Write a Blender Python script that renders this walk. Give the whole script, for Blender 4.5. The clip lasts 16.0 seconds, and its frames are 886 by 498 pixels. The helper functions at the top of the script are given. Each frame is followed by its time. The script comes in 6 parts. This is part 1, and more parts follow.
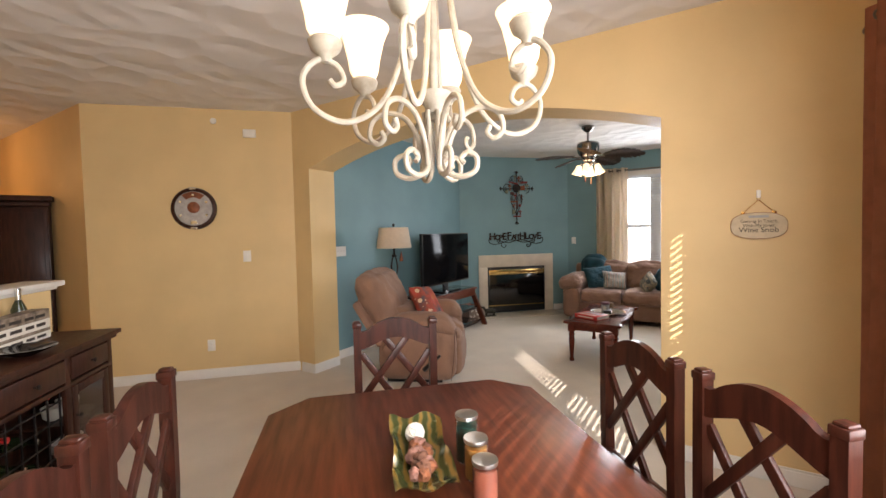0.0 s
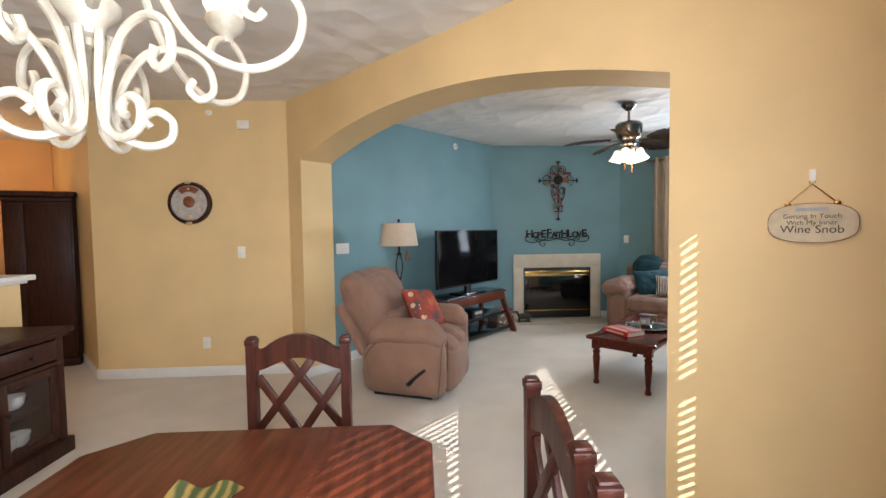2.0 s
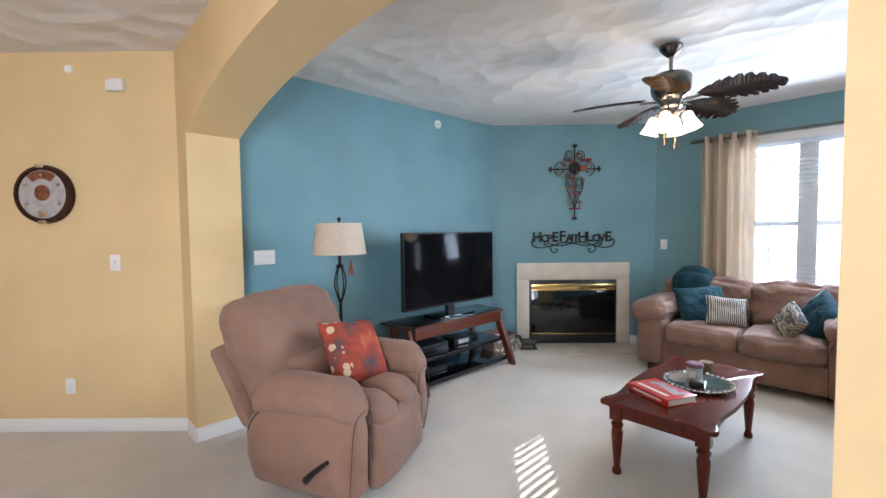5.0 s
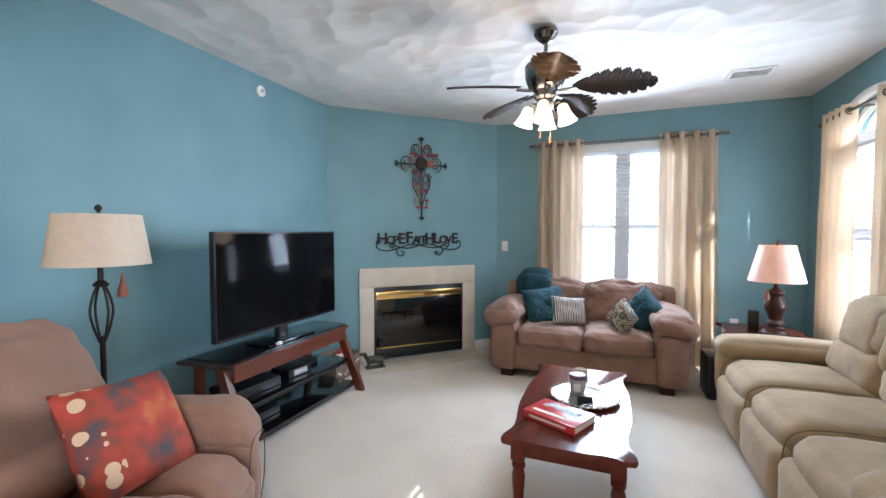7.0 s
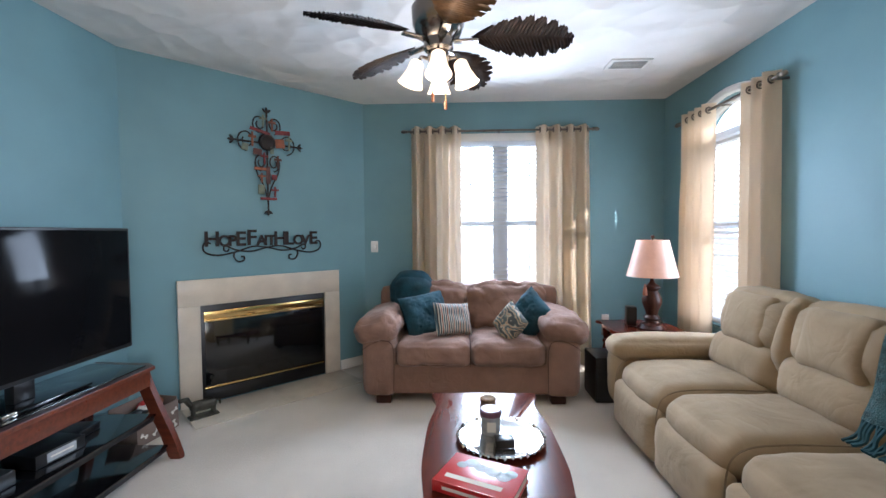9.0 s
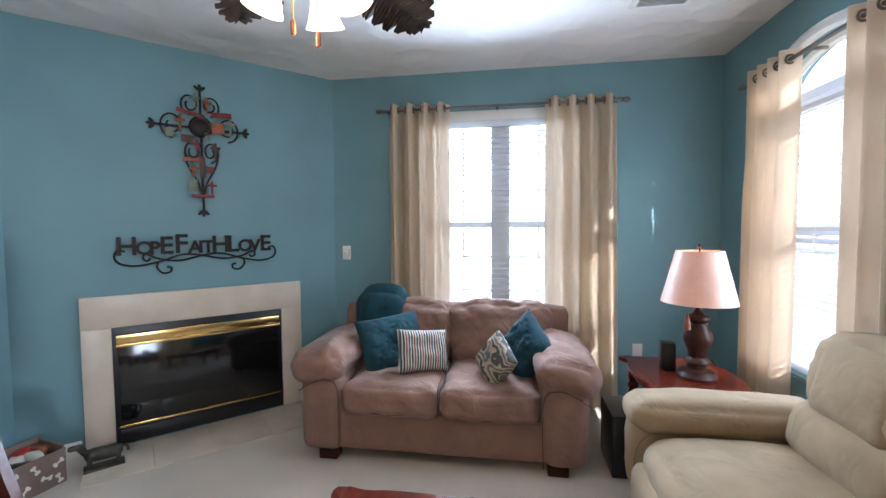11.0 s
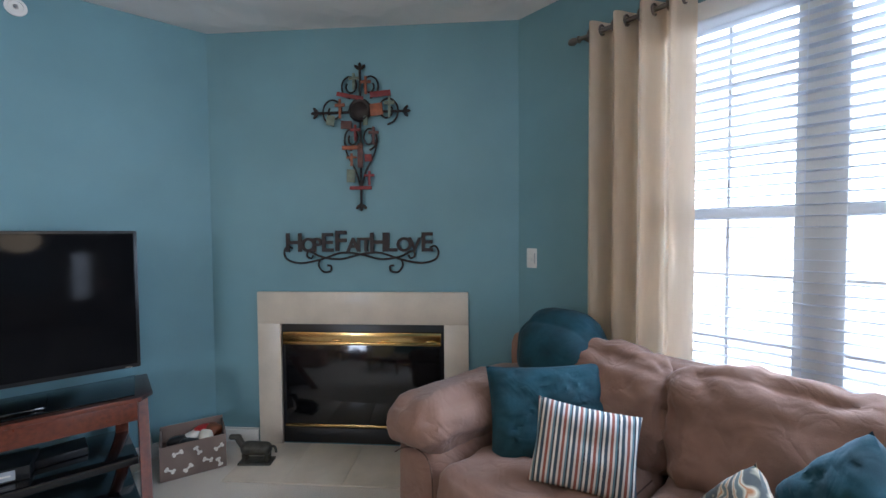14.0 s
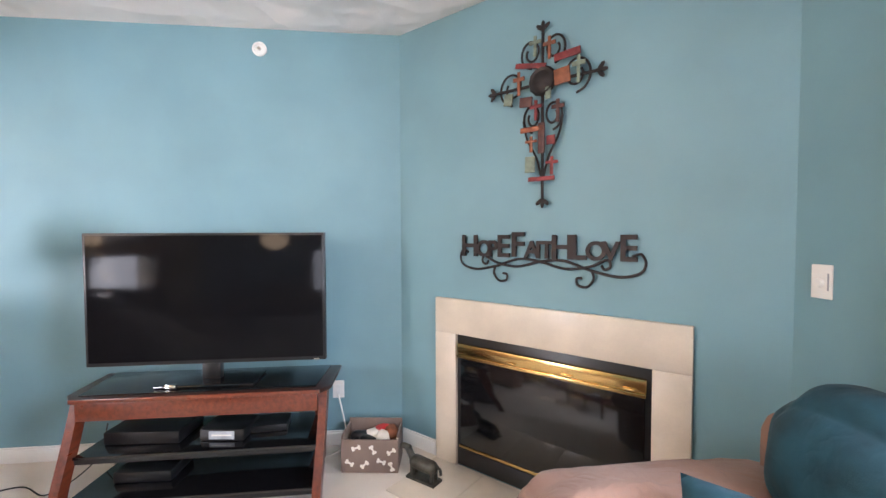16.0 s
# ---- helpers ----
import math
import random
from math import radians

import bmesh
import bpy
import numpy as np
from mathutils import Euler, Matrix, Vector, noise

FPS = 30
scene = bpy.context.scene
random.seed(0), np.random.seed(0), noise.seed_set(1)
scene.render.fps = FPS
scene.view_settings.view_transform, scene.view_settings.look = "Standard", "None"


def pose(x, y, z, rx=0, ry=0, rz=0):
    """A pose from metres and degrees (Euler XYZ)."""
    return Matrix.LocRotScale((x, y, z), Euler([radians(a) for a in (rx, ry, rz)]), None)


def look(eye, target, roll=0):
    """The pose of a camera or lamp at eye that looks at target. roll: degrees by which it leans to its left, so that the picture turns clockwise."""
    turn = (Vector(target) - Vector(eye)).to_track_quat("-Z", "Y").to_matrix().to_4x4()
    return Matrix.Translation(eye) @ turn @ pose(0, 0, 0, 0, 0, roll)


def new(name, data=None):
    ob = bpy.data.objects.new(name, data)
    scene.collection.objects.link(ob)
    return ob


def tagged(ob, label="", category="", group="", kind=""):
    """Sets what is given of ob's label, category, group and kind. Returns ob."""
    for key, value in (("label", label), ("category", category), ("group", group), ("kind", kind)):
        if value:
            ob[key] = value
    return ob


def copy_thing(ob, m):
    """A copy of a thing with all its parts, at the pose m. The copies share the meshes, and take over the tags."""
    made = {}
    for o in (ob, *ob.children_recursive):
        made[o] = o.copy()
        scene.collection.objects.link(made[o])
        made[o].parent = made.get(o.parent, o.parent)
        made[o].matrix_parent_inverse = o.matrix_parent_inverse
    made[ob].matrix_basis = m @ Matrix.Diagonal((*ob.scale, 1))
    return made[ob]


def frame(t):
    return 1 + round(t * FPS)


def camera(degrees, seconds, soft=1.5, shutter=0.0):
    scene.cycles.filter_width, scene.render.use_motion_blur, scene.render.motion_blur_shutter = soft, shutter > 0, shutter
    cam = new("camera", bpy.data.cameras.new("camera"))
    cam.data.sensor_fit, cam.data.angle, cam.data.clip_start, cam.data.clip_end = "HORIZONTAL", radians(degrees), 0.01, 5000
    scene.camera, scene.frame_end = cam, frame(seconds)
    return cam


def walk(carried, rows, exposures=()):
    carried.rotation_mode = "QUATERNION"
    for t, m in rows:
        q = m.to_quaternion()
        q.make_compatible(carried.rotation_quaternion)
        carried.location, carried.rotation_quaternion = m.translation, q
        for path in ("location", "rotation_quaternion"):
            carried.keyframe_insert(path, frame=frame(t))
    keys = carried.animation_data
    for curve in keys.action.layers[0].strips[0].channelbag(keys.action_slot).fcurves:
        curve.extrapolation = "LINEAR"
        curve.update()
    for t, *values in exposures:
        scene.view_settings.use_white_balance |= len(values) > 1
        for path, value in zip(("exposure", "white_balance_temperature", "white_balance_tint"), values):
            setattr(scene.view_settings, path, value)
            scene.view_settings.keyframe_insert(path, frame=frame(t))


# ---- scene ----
cam = camera(92.8, 16.0)
EXPOSURES = [(0.0, 0.95, 6950, 16), (1.5, 1.08, 6500, 12), (3.0, 1.3, 5700, 10), (5.5, 1.53, 5600, 11), (7.0, 1.6, 5650, 11), (8.5, 1.35, 5600, 12), (11.5, 1.3, 5500, 12), (12.5, 1.2, 5500, 13), (13.5, 1.07, 5450, 12), (14.5, 1.05, 5550, 13), (15.0, 1.37, 5800, 15), (15.5, 2.0, 6050, 18), (16.0, 2.33, 6250, 21)]
PATH = [
    (0, (1.184, 1.523, 1.447), (0.119, 3.213, 1.368), -1.2),
    (0.5, (1.298, 1.695, 1.426), (0.123, 3.312, 1.347), -1.1),
    (1, (1.366, 1.878, 1.443), (0.134, 3.452, 1.36), -1.0),
    (1.5, (1.465, 2.102, 1.454), (0.135, 3.593, 1.367), -1.0),
    (2, (1.464, 2.377, 1.442), (0.119, 3.854, 1.35), -0.8),
    (2.5, (1.426, 2.636, 1.473), (0.062, 4.095, 1.377), -0.8),
    (3, (1.419, 2.883, 1.475), (-0.06, 4.226, 1.385), -1.0),
    (5.5, (0.789, 3.89, 1.439), (-0.617, 5.309, 1.347), -0.2),
    (6, (0.616, 4.001, 1.414), (-0.608, 5.58, 1.326), -0.0),
    (6.5, (0.477, 4.089, 1.421), (-0.512, 5.826, 1.34), -0.1),
    (7, (0.304, 4.162, 1.436), (-0.428, 6.021, 1.351), 0.0),
    (7.5, (0.139, 4.258, 1.424), (-0.336, 6.199, 1.341), -0.1),
    (8, (0.028, 4.44, 1.384), (-0.216, 6.424, 1.308), -0.3),
    (8.5, (-0.034, 4.646, 1.381), (-0.107, 6.644, 1.308), -0.4),
    (11, (0.507, 5.781, 1.464), (0.199, 7.755, 1.362), -0.4),
    (11.5, (0.64, 5.994, 1.433), (0.058, 7.906, 1.35), -0.7),
    (12, (0.671, 6.21, 1.419), (-0.11, 8.049, 1.339), -0.6),
    (12.5, (0.74, 6.462, 1.404), (-0.271, 8.186, 1.331), -0.6),
    (13, (0.763, 6.675, 1.389), (-0.463, 8.254, 1.326), -0.7),
    (13.5, (0.757, 6.936, 1.399), (-0.612, 8.392, 1.325), -0.7),
    (14, (0.734, 7.186, 1.403), (-0.787, 8.482, 1.332), -0.4),
    (14.5, (0.718, 7.394, 1.422), (-0.977, 8.452, 1.345), -0.4),
    (15, (0.629, 7.568, 1.425), (-1.217, 8.333, 1.337), -0.3),
    (15.5, (0.517, 7.69, 1.446), (-1.419, 8.184, 1.353), -0.4),
    (16, (0.424, 7.81, 1.423), (-1.563, 8.032, 1.35), -0.2),
]
walk(cam, [(t, look(eye, target, roll)) for t, eye, target, roll in PATH], EXPOSURES)

# ---- light ----
SUN_UP, SUN_SIDE = radians(28), radians(40.5)
SUN_DIR = Vector((-math.sin(SUN_SIDE) * math.cos(SUN_UP), math.cos(SUN_SIDE) * math.cos(SUN_UP), -math.sin(SUN_UP)))
world = bpy.data.worlds.new("world")
scene.world = world
world.use_nodes = True
wn, wl = world.node_tree.nodes, world.node_tree.links
sky = wn.new("ShaderNodeTexSky")
sky.sky_type, sky.sun_disc = "NISHITA", False
sky.sun_elevation, sky.sun_rotation = SUN_UP, math.pi - SUN_SIDE
wl.new(sky.outputs[0], wn["Background"].inputs[0])
wn["Background"].inputs[1].default_value = 0.14


def lamp(name, kind, m, energy, color, **settings):
    data = bpy.data.lights.new(name, kind)
    data.energy, data.color = energy, color
    for key, value in settings.items():
        if key == "angle":
            data.angle = value
        elif key == "radius":
            data.shadow_soft_size = value
        elif key == "size":
            data.shape, data.size, data.size_y = "RECTANGLE", value[0], value[1]
        elif key == "spread":
            data.spread = value
    ob = new(name, data)
    ob.matrix_world = m
    return ob


lamp("sun", "SUN", look((0, 0, 0), SUN_DIR), 5.0, (1.0, 0.93, 0.82), angle=radians(0.15))
# daylight in the window openings
lamp("window_light", "AREA", look((0.41, 9.16, 1.74), (0.1, 0, 0.7)), 24, (0.80, 0.90, 1.0), size=(0.72, 1.1), spread=radians(140))
lamp("window_light", "AREA", look((0.40, 9.56, 1.5), (0.40, 0, 1.5)), 6, (0.86, 0.93, 1.0), size=(1.2, 1.7))
lamp("window_light", "AREA", look((1.95, 8.13, 1.5), (-5, 8.6, 1.3)), 5, (0.88, 0.94, 1.0), size=(0.3, 1.5))
lamp("window_light", "AREA", look((1.75, 2.0, 1.5), (-5, 2.0, 1.2)), 56, (0.90, 0.95, 1.0), size=(2.0, 1.3))
lamp("hall_bulb", "POINT", pose(-5.7, 2.2, 2.3), 7, (1.0, 0.55, 0.22), radius=0.1)


# ---- materials ----
def material(name, color, rough=0.6, metal=0.0, vary=0.12, scale=6.0, bump=0.15, grain=120.0, stretch=(1, 1, 1), color2=None, coat=0.0, sheen=0.0, distance=0.004, alpha_random=0.0):
    m = bpy.data.materials.new(name)
    m.use_nodes = True
    n, l = m.node_tree.nodes, m.node_tree.links
    b = n["Principled BSDF"]
    b.inputs["Roughness"].default_value, b.inputs["Metallic"].default_value = rough, metal
    b.inputs["Coat Weight"].default_value = coat
    b.inputs["Coat Roughness"].default_value = 0.12
    b.inputs["Sheen Weight"].default_value = sheen
    tc, mp = n.new("ShaderNodeTexCoord"), n.new("ShaderNodeMapping")
    mp.inputs["Scale"].default_value = stretch
    l.new(tc.outputs["Object"], mp.inputs[0])
    big, fine = n.new("ShaderNodeTexNoise"), n.new("ShaderNodeTexNoise")
    big.inputs["Scale"].default_value, big.inputs["Detail"].default_value = scale, 4
    fine.inputs["Scale"].default_value, fine.inputs["Detail"].default_value = grain, 3
    l.new(mp.outputs[0], big.inputs[0])
    l.new(mp.outputs[0], fine.inputs[0])
    mix = n.new("ShaderNodeMix")
    mix.data_type = "RGBA"
    c2 = color2 or tuple(c * (1 - 2 * vary) for c in color)
    mix.inputs[6].default_value, mix.inputs[7].default_value = (*color, 1), (*c2, 1)
    ramp = n.new("ShaderNodeMapRange")
    ramp.inputs[1].default_value, ramp.inputs[2].default_value = 0.35, 0.7
    l.new(big.outputs[0], ramp.inputs[0])
    l.new(ramp.outputs[0], mix.inputs[0])
    mix2 = n.new("ShaderNodeMix")
    mix2.data_type, mix2.blend_type = "RGBA", "MULTIPLY"
    mix2.inputs[0].default_value = vary
    l.new(mix.outputs[2], mix2.inputs[6])
    l.new(fine.outputs[0], mix2.inputs[7])
    l.new(mix2.outputs[2], b.inputs["Base Color"])
    if bump:
        bn = n.new("ShaderNodeBump")
        bn.inputs["Strength"].default_value, bn.inputs["Distance"].default_value = bump, distance
        l.new(fine.outputs[0], bn.inputs["Height"])
        l.new(bn.outputs[0], b.inputs["Normal"])
    rr = n.new("ShaderNodeMapRange")
    rr.inputs[3].default_value, rr.inputs[4].default_value = max(0.02, rough - 0.07), min(1, rough + 0.07)
    l.new(big.outputs[0], rr.inputs[0])
    l.new(rr.outputs[0], b.inputs["Roughness"])
    return m


def glow(name, color, strength, base=(0.9, 0.85, 0.75)):
    m = material(name, base, 0.4, bump=0)
    b = m.node_tree.nodes["Principled BSDF"]
    b.inputs["Emission Color"].default_value, b.inputs["Emission Strength"].default_value = (*color, 1), strength
    return m


YELLOW = material("yellow_paint", (0.75, 0.55, 0.28), 0.55, vary=0.05, scale=2, bump=0.25, grain=260, distance=0.0015)
BLUE = material("blue_paint", (0.178, 0.33, 0.375), 0.56, vary=0.07, scale=1.6, bump=0.25, grain=260, distance=0.0015)
# Hall end wall: the warm hall light is put into its orange colour.
ORANGE_LIT = material("orange_lit_paint", (0.72, 0.40, 0.13), 0.55, vary=0.06, scale=2, bump=0.2, grain=260, distance=0.0015)
TRIM = material("white_trim", (0.80, 0.79, 0.76), 0.35, vary=0.03, bump=0.05)
CARPET = material("carpet", (0.76, 0.685, 0.59), 0.95, vary=0.05, scale=3, bump=0.9, grain=420, distance=0.006, sheen=0.2)
BROWN = material("brown_microfibre", (0.258, 0.148, 0.107), 0.9, vary=0.10, scale=6, bump=0.4, grain=300, sheen=0.1, distance=0.002)
TAUPE = material("recliner_microfibre", (0.29, 0.165, 0.112), 0.9, vary=0.09, scale=5, bump=0.4, grain=300, sheen=0.1, distance=0.002)
BEIGE = material("beige_microfibre", (0.37, 0.27, 0.16), 0.9, vary=0.1, scale=6, bump=0.3, grain=300, sheen=0.08, distance=0.002)
TEAL = material("teal_cloth", (0.006, 0.062, 0.090), 0.85, vary=0.25, scale=9, bump=0.3, grain=350, sheen=0.03, distance=0.002)
THROW = material("teal_knit", (0.135, 0.30, 0.32), 0.95, vary=0.35, scale=30, bump=1.0, grain=160, sheen=0.4, distance=0.008)
CHERRY = material("cherry_wood", (0.115, 0.020, 0.010), 0.2, vary=0.16, scale=4, bump=0.0, grain=60, stretch=(8, 1, 8), coat=0.0)
TVWOOD = material("cherry_stand_wood", (0.17, 0.038, 0.016), 0.3, vary=0.25, scale=5, bump=0.04, grain=60, stretch=(8, 1, 8), coat=0.3)
DARKWOOD = material("dark_walnut_wood", (0.060, 0.020, 0.012), 0.42, vary=0.3, scale=5, bump=0.06, grain=70, stretch=(8, 8, 1), coat=0.05)
CHAIRWOOD = material("brown_chair_wood", (0.072, 0.020, 0.012), 0.36, vary=0.3, scale=6, bump=0.05, grain=80, stretch=(8, 8, 1), coat=0.08)
TABLEWOOD = material("red_brown_table_wood", (0.13, 0.032, 0.014), 0.34, vary=0.28, scale=4, bump=0.03, grain=50, stretch=(10, 1, 1), coat=0.03)
CHERRY.node_tree.nodes["Principled BSDF"].inputs["Specular IOR Level"].default_value = 0.27
for wood, level in ((TABLEWOOD, 0.22), (CHAIRWOOD, 0.25), (DARKWOOD, 0.2)):
    wood.node_tree.nodes["Principled BSDF"].inputs["Specular IOR Level"].default_value = level
BLACK = material("black_plastic", (0.007, 0.007, 0.008), 0.35, bump=0.05)
SCREEN = material("dark_screen", (0.006, 0.006, 0.007), 0.09, bump=0)
SCREEN.node_tree.nodes["Principled BSDF"].inputs["Specular IOR Level"].default_value = 0.07
GLOSS = material("black_glass", (0.006, 0.006, 0.007), 0.06, bump=0, coat=0.5)
IRON = material("dark_iron", (0.035, 0.028, 0.026), 0.5, 0.7, vary=0.2, bump=0.2, grain=90)
BRASS = material("polished_brass", (0.80, 0.55, 0.22), 0.2, 1.0, vary=0.1, bump=0.05)
SILVER = material("silver_metal", (0.75, 0.74, 0.71), 0.16, 1.0, vary=0.08, bump=0.05)
PEWTER = material("pewter_rod", (0.25, 0.22, 0.19), 0.4, 0.9, vary=0.15, bump=0.1)
MARBLE = material("cream_marble", (0.66, 0.58, 0.47), 0.42, vary=0.08, scale=5, bump=0.02, coat=0.2)
CURTAIN = material("cream_curtain", (0.88, 0.785, 0.655), 0.75, vary=0.07, scale=20, bump=0.2, grain=500, stretch=(1, 1, 0.2), sheen=0.2, distance=0.001)
RUST = material("rust_curtain", (0.52, 0.21, 0.12), 0.8, vary=0.12, scale=12, bump=0.25, grain=400)
IVORY = material("ivory_metal", (0.42, 0.365, 0.28), 0.4, vary=0.15, scale=30, bump=0.15, grain=150)
PLASTIC = material("white_plastic", (0.82, 0.80, 0.76), 0.35, vary=0.03, bump=0.03)
SHADE_LIT = glow("lit_frosted_glass", (1.0, 0.74, 0.45), 0.95)
FAN_LIT = glow("lit_fan_glass", (1.0, 0.76, 0.48), 0.8)
LINEN = material("cream_linen_shade", (0.84, 0.72, 0.58), 0.8, vary=0.05, scale=30, bump=0.3, grain=500, distance=0.001)
LINEN_LIT = glow("lit_pink_shade", (1.0, 0.40, 0.22), 0.11, (0.54, 0.37, 0.30))
BLIND = material("white_blind", (0.64, 0.68, 0.75), 0.4, vary=0.03, bump=0.03)
LEAF = material("palm_blade", (0.06, 0.032, 0.022), 0.5, vary=0.3, scale=14, bump=0.3, grain=60, coat=0.2)
LEAF_TAN = material("palm_blade_tan", (0.44, 0.25, 0.115), 0.45, vary=0.3, scale=14, bump=0.3, grain=60)
RED = material("red_cover", (0.55, 0.025, 0.025), 0.3, vary=0.08, bump=0.03, coat=0.3)
PAPER = material("paper", (0.78, 0.74, 0.66), 0.8, vary=0.06, bump=0.1)
GREY = material("grey_print", (0.42, 0.44, 0.46), 0.5, vary=0.15, scale=30)
INK = material("dark_ink", (0.03, 0.02, 0.015), 0.6, bump=0)
PANE = bpy.data.materials.new("window_glass")
PANE.use_nodes = True
PANE.node_tree.nodes["Principled BSDF"].inputs["Transmission Weight"].default_value = 1.0
PANE.node_tree.nodes["Principled BSDF"].inputs["Roughness"].default_value = 0.0
PANE.node_tree.nodes["Principled BSDF"].inputs["IOR"].default_value = 1.05
JARGLASS = bpy.data.materials.new("jar_glass")
JARGLASS.use_nodes = True
JARGLASS.node_tree.nodes["Principled BSDF"].inputs["Transmission Weight"].default_value = 1.0
JARGLASS.node_tree.nodes["Principled BSDF"].inputs["Roughness"].default_value = 0.03


def ceiling_material():
    m = material("stomped_ceiling", (0.80, 0.77, 0.74), 0.8, vary=0.05, scale=1.5, bump=0)
    n, l = m.node_tree.nodes, m.node_tree.links
    tc, vor, wave, mul = n.new("ShaderNodeTexCoord"), n.new("ShaderNodeTexVoronoi"), n.new("ShaderNodeTexNoise"), n.new("ShaderNodeMath")
    vor.feature = "SMOOTH_F1"
    vor.inputs["Scale"].default_value = 4.2
    vor.inputs["Smoothness"].default_value = 0.25
    wave.inputs["Scale"].default_value, wave.inputs["Detail"].default_value = 7, 2
    warp = n.new("ShaderNodeVectorMath")
    l.new(tc.outputs["Object"], warp.inputs[0])
    nz = n.new("ShaderNodeTexNoise")
    nz.inputs["Scale"].default_value = 2.0
    l.new(tc.outputs["Object"], nz.inputs[0])
    small = n.new("ShaderNodeVectorMath")
    small.operation = "SCALE"
    small.inputs["Scale"].default_value = 0.35
    l.new(nz.outputs[1], small.inputs[0])
    l.new(small.outputs[0], warp.inputs[1])
    l.new(warp.outputs[0], vor.inputs[0])
    l.new(tc.outputs["Object"], wave.inputs[0])
    mul.operation = "MULTIPLY_ADD"
    l.new(vor.outputs[0], mul.inputs[0])
    mul.inputs[1].default_value = 14.0
    l.new(wave.outputs[0], mul.inputs[2])
    bn = n.new("ShaderNodeBump")
    bn.inputs["Strength"].default_value, bn.inputs["Distance"].default_value = 0.2, 0.014
    l.new(mul.outputs[0], bn.inputs["Height"])
    l.new(bn.outputs[0], n["Principled BSDF"].inputs["Normal"])
    return m


def let_through(m, amount, color):
    """Thin cloth and slats pass on some of the light that falls on their other side."""
    n, l = m.node_tree.nodes, m.node_tree.links
    t, mix = n.new("ShaderNodeBsdfTranslucent"), n.new("ShaderNodeMixShader")
    t.inputs[0].default_value = (*color, 1)
    mix.inputs[0].default_value = amount
    l.new(n["Principled BSDF"].outputs[0], mix.inputs[1])
    l.new(t.outputs[0], mix.inputs[2])
    l.new(mix.outputs[0], n["Material Output"].inputs[0])


let_through(CURTAIN, 0.48, (0.95, 0.84, 0.70))
let_through(BLIND, 0.5, (0.9, 0.92, 0.95))
let_through(LINEN, 0.3, (0.8, 0.66, 0.48))
let_through(RUST, 0.15, (0.5, 0.18, 0.09))
def creased(m, scale, depth):
    """Soft folds and dents in stuffed cloth, over its weave."""
    n, l = m.node_tree.nodes, m.node_tree.links
    tc, nz, bn = n.new("ShaderNodeTexCoord"), n.new("ShaderNodeTexNoise"), n.new("ShaderNodeBump")
    nz.inputs["Scale"].default_value, nz.inputs["Detail"].default_value, nz.inputs["Distortion"].default_value = scale, 2.5, 1.2
    away = n.new("ShaderNodeMath")
    away.operation, away.inputs[1].default_value = "SUBTRACT", 0.5
    mag = n.new("ShaderNodeMath")
    mag.operation = "ABSOLUTE"
    l.new(tc.outputs["Object"], nz.inputs[0])
    l.new(nz.outputs[0], away.inputs[0])
    l.new(away.outputs[0], mag.inputs[0])
    bn.inputs["Strength"].default_value, bn.inputs["Distance"].default_value = 0.55, depth
    l.new(mag.outputs[0], bn.inputs["Height"])
    b = n["Principled BSDF"]
    for link in list(l):
        if link.to_socket == b.inputs["Normal"]:
            l.new(link.from_socket, bn.inputs["Normal"])
            break
    l.new(bn.outputs[0], b.inputs["Normal"])


for cloth, sc, dp in ((BROWN, 7, 0.025), (TAUPE, 5, 0.02), (BEIGE, 5, 0.02), (TEAL, 6, 0.02)):
    creased(cloth, sc, dp)
CEILING = ceiling_material()


DARKTOP = material("dark_stand_edge", (0.035, 0.012, 0.009), 0.3, vary=0.2, scale=5, bump=0.03, grain=60, coat=0.2)
SEAM = material("dark_seam", (0.10, 0.055, 0.04), 0.95, bump=0)
SEAMB = material("tan_seam", (0.26, 0.19, 0.12), 0.95, bump=0)


# ---- building helpers ----
def mesh_of(name, bm, mat, smooth=True):
    me = bpy.data.meshes.new(name)
    bmesh.ops.recalc_face_normals(bm, faces=bm.faces)
    bm.to_mesh(me)
    bm.free()
    if mat:
        me.materials.append(mat)
    if smooth:
        me.polygons.foreach_set("use_smooth", [True] * len(me.polygons))
        me.set_sharp_from_angle(angle=radians(40))
    return me


def part(name, bm, mat, parent, label=""):
    ob = new(name, mesh_of(name, bm, mat))
    ob.parent = parent
    return tagged(ob, label)


def thing(name, label, category, m=None, group=""):
    ob = new(name)
    ob.empty_display_size = 0.1
    if m:
        ob.matrix_world = m
    return tagged(ob, label, category, group)


def solo(name, bm, mat, label, category, m=None, kind="", group=""):
    ob = new(name, mesh_of(name, bm, mat))
    if m:
        ob.matrix_world = m
    return tagged(ob, label, category, group, kind)


def box(x0, y0, z0, x1, y1, z1, bevel=0.0, bm=None):
    bm = bm or bmesh.new()
    r = bmesh.ops.create_cube(bm, size=1)
    vs = r["verts"]
    bmesh.ops.scale(bm, vec=(x1 - x0, y1 - y0, z1 - z0), verts=vs)
    bmesh.ops.translate(bm, vec=((x0 + x1) / 2, (y0 + y1) / 2, (z0 + z1) / 2), verts=vs)
    if bevel:
        es = {e for v in vs for e in v.link_edges}
        bmesh.ops.bevel(bm, geom=list(es), offset=bevel, segments=2, affect="EDGES", profile=0.5)
    return bm


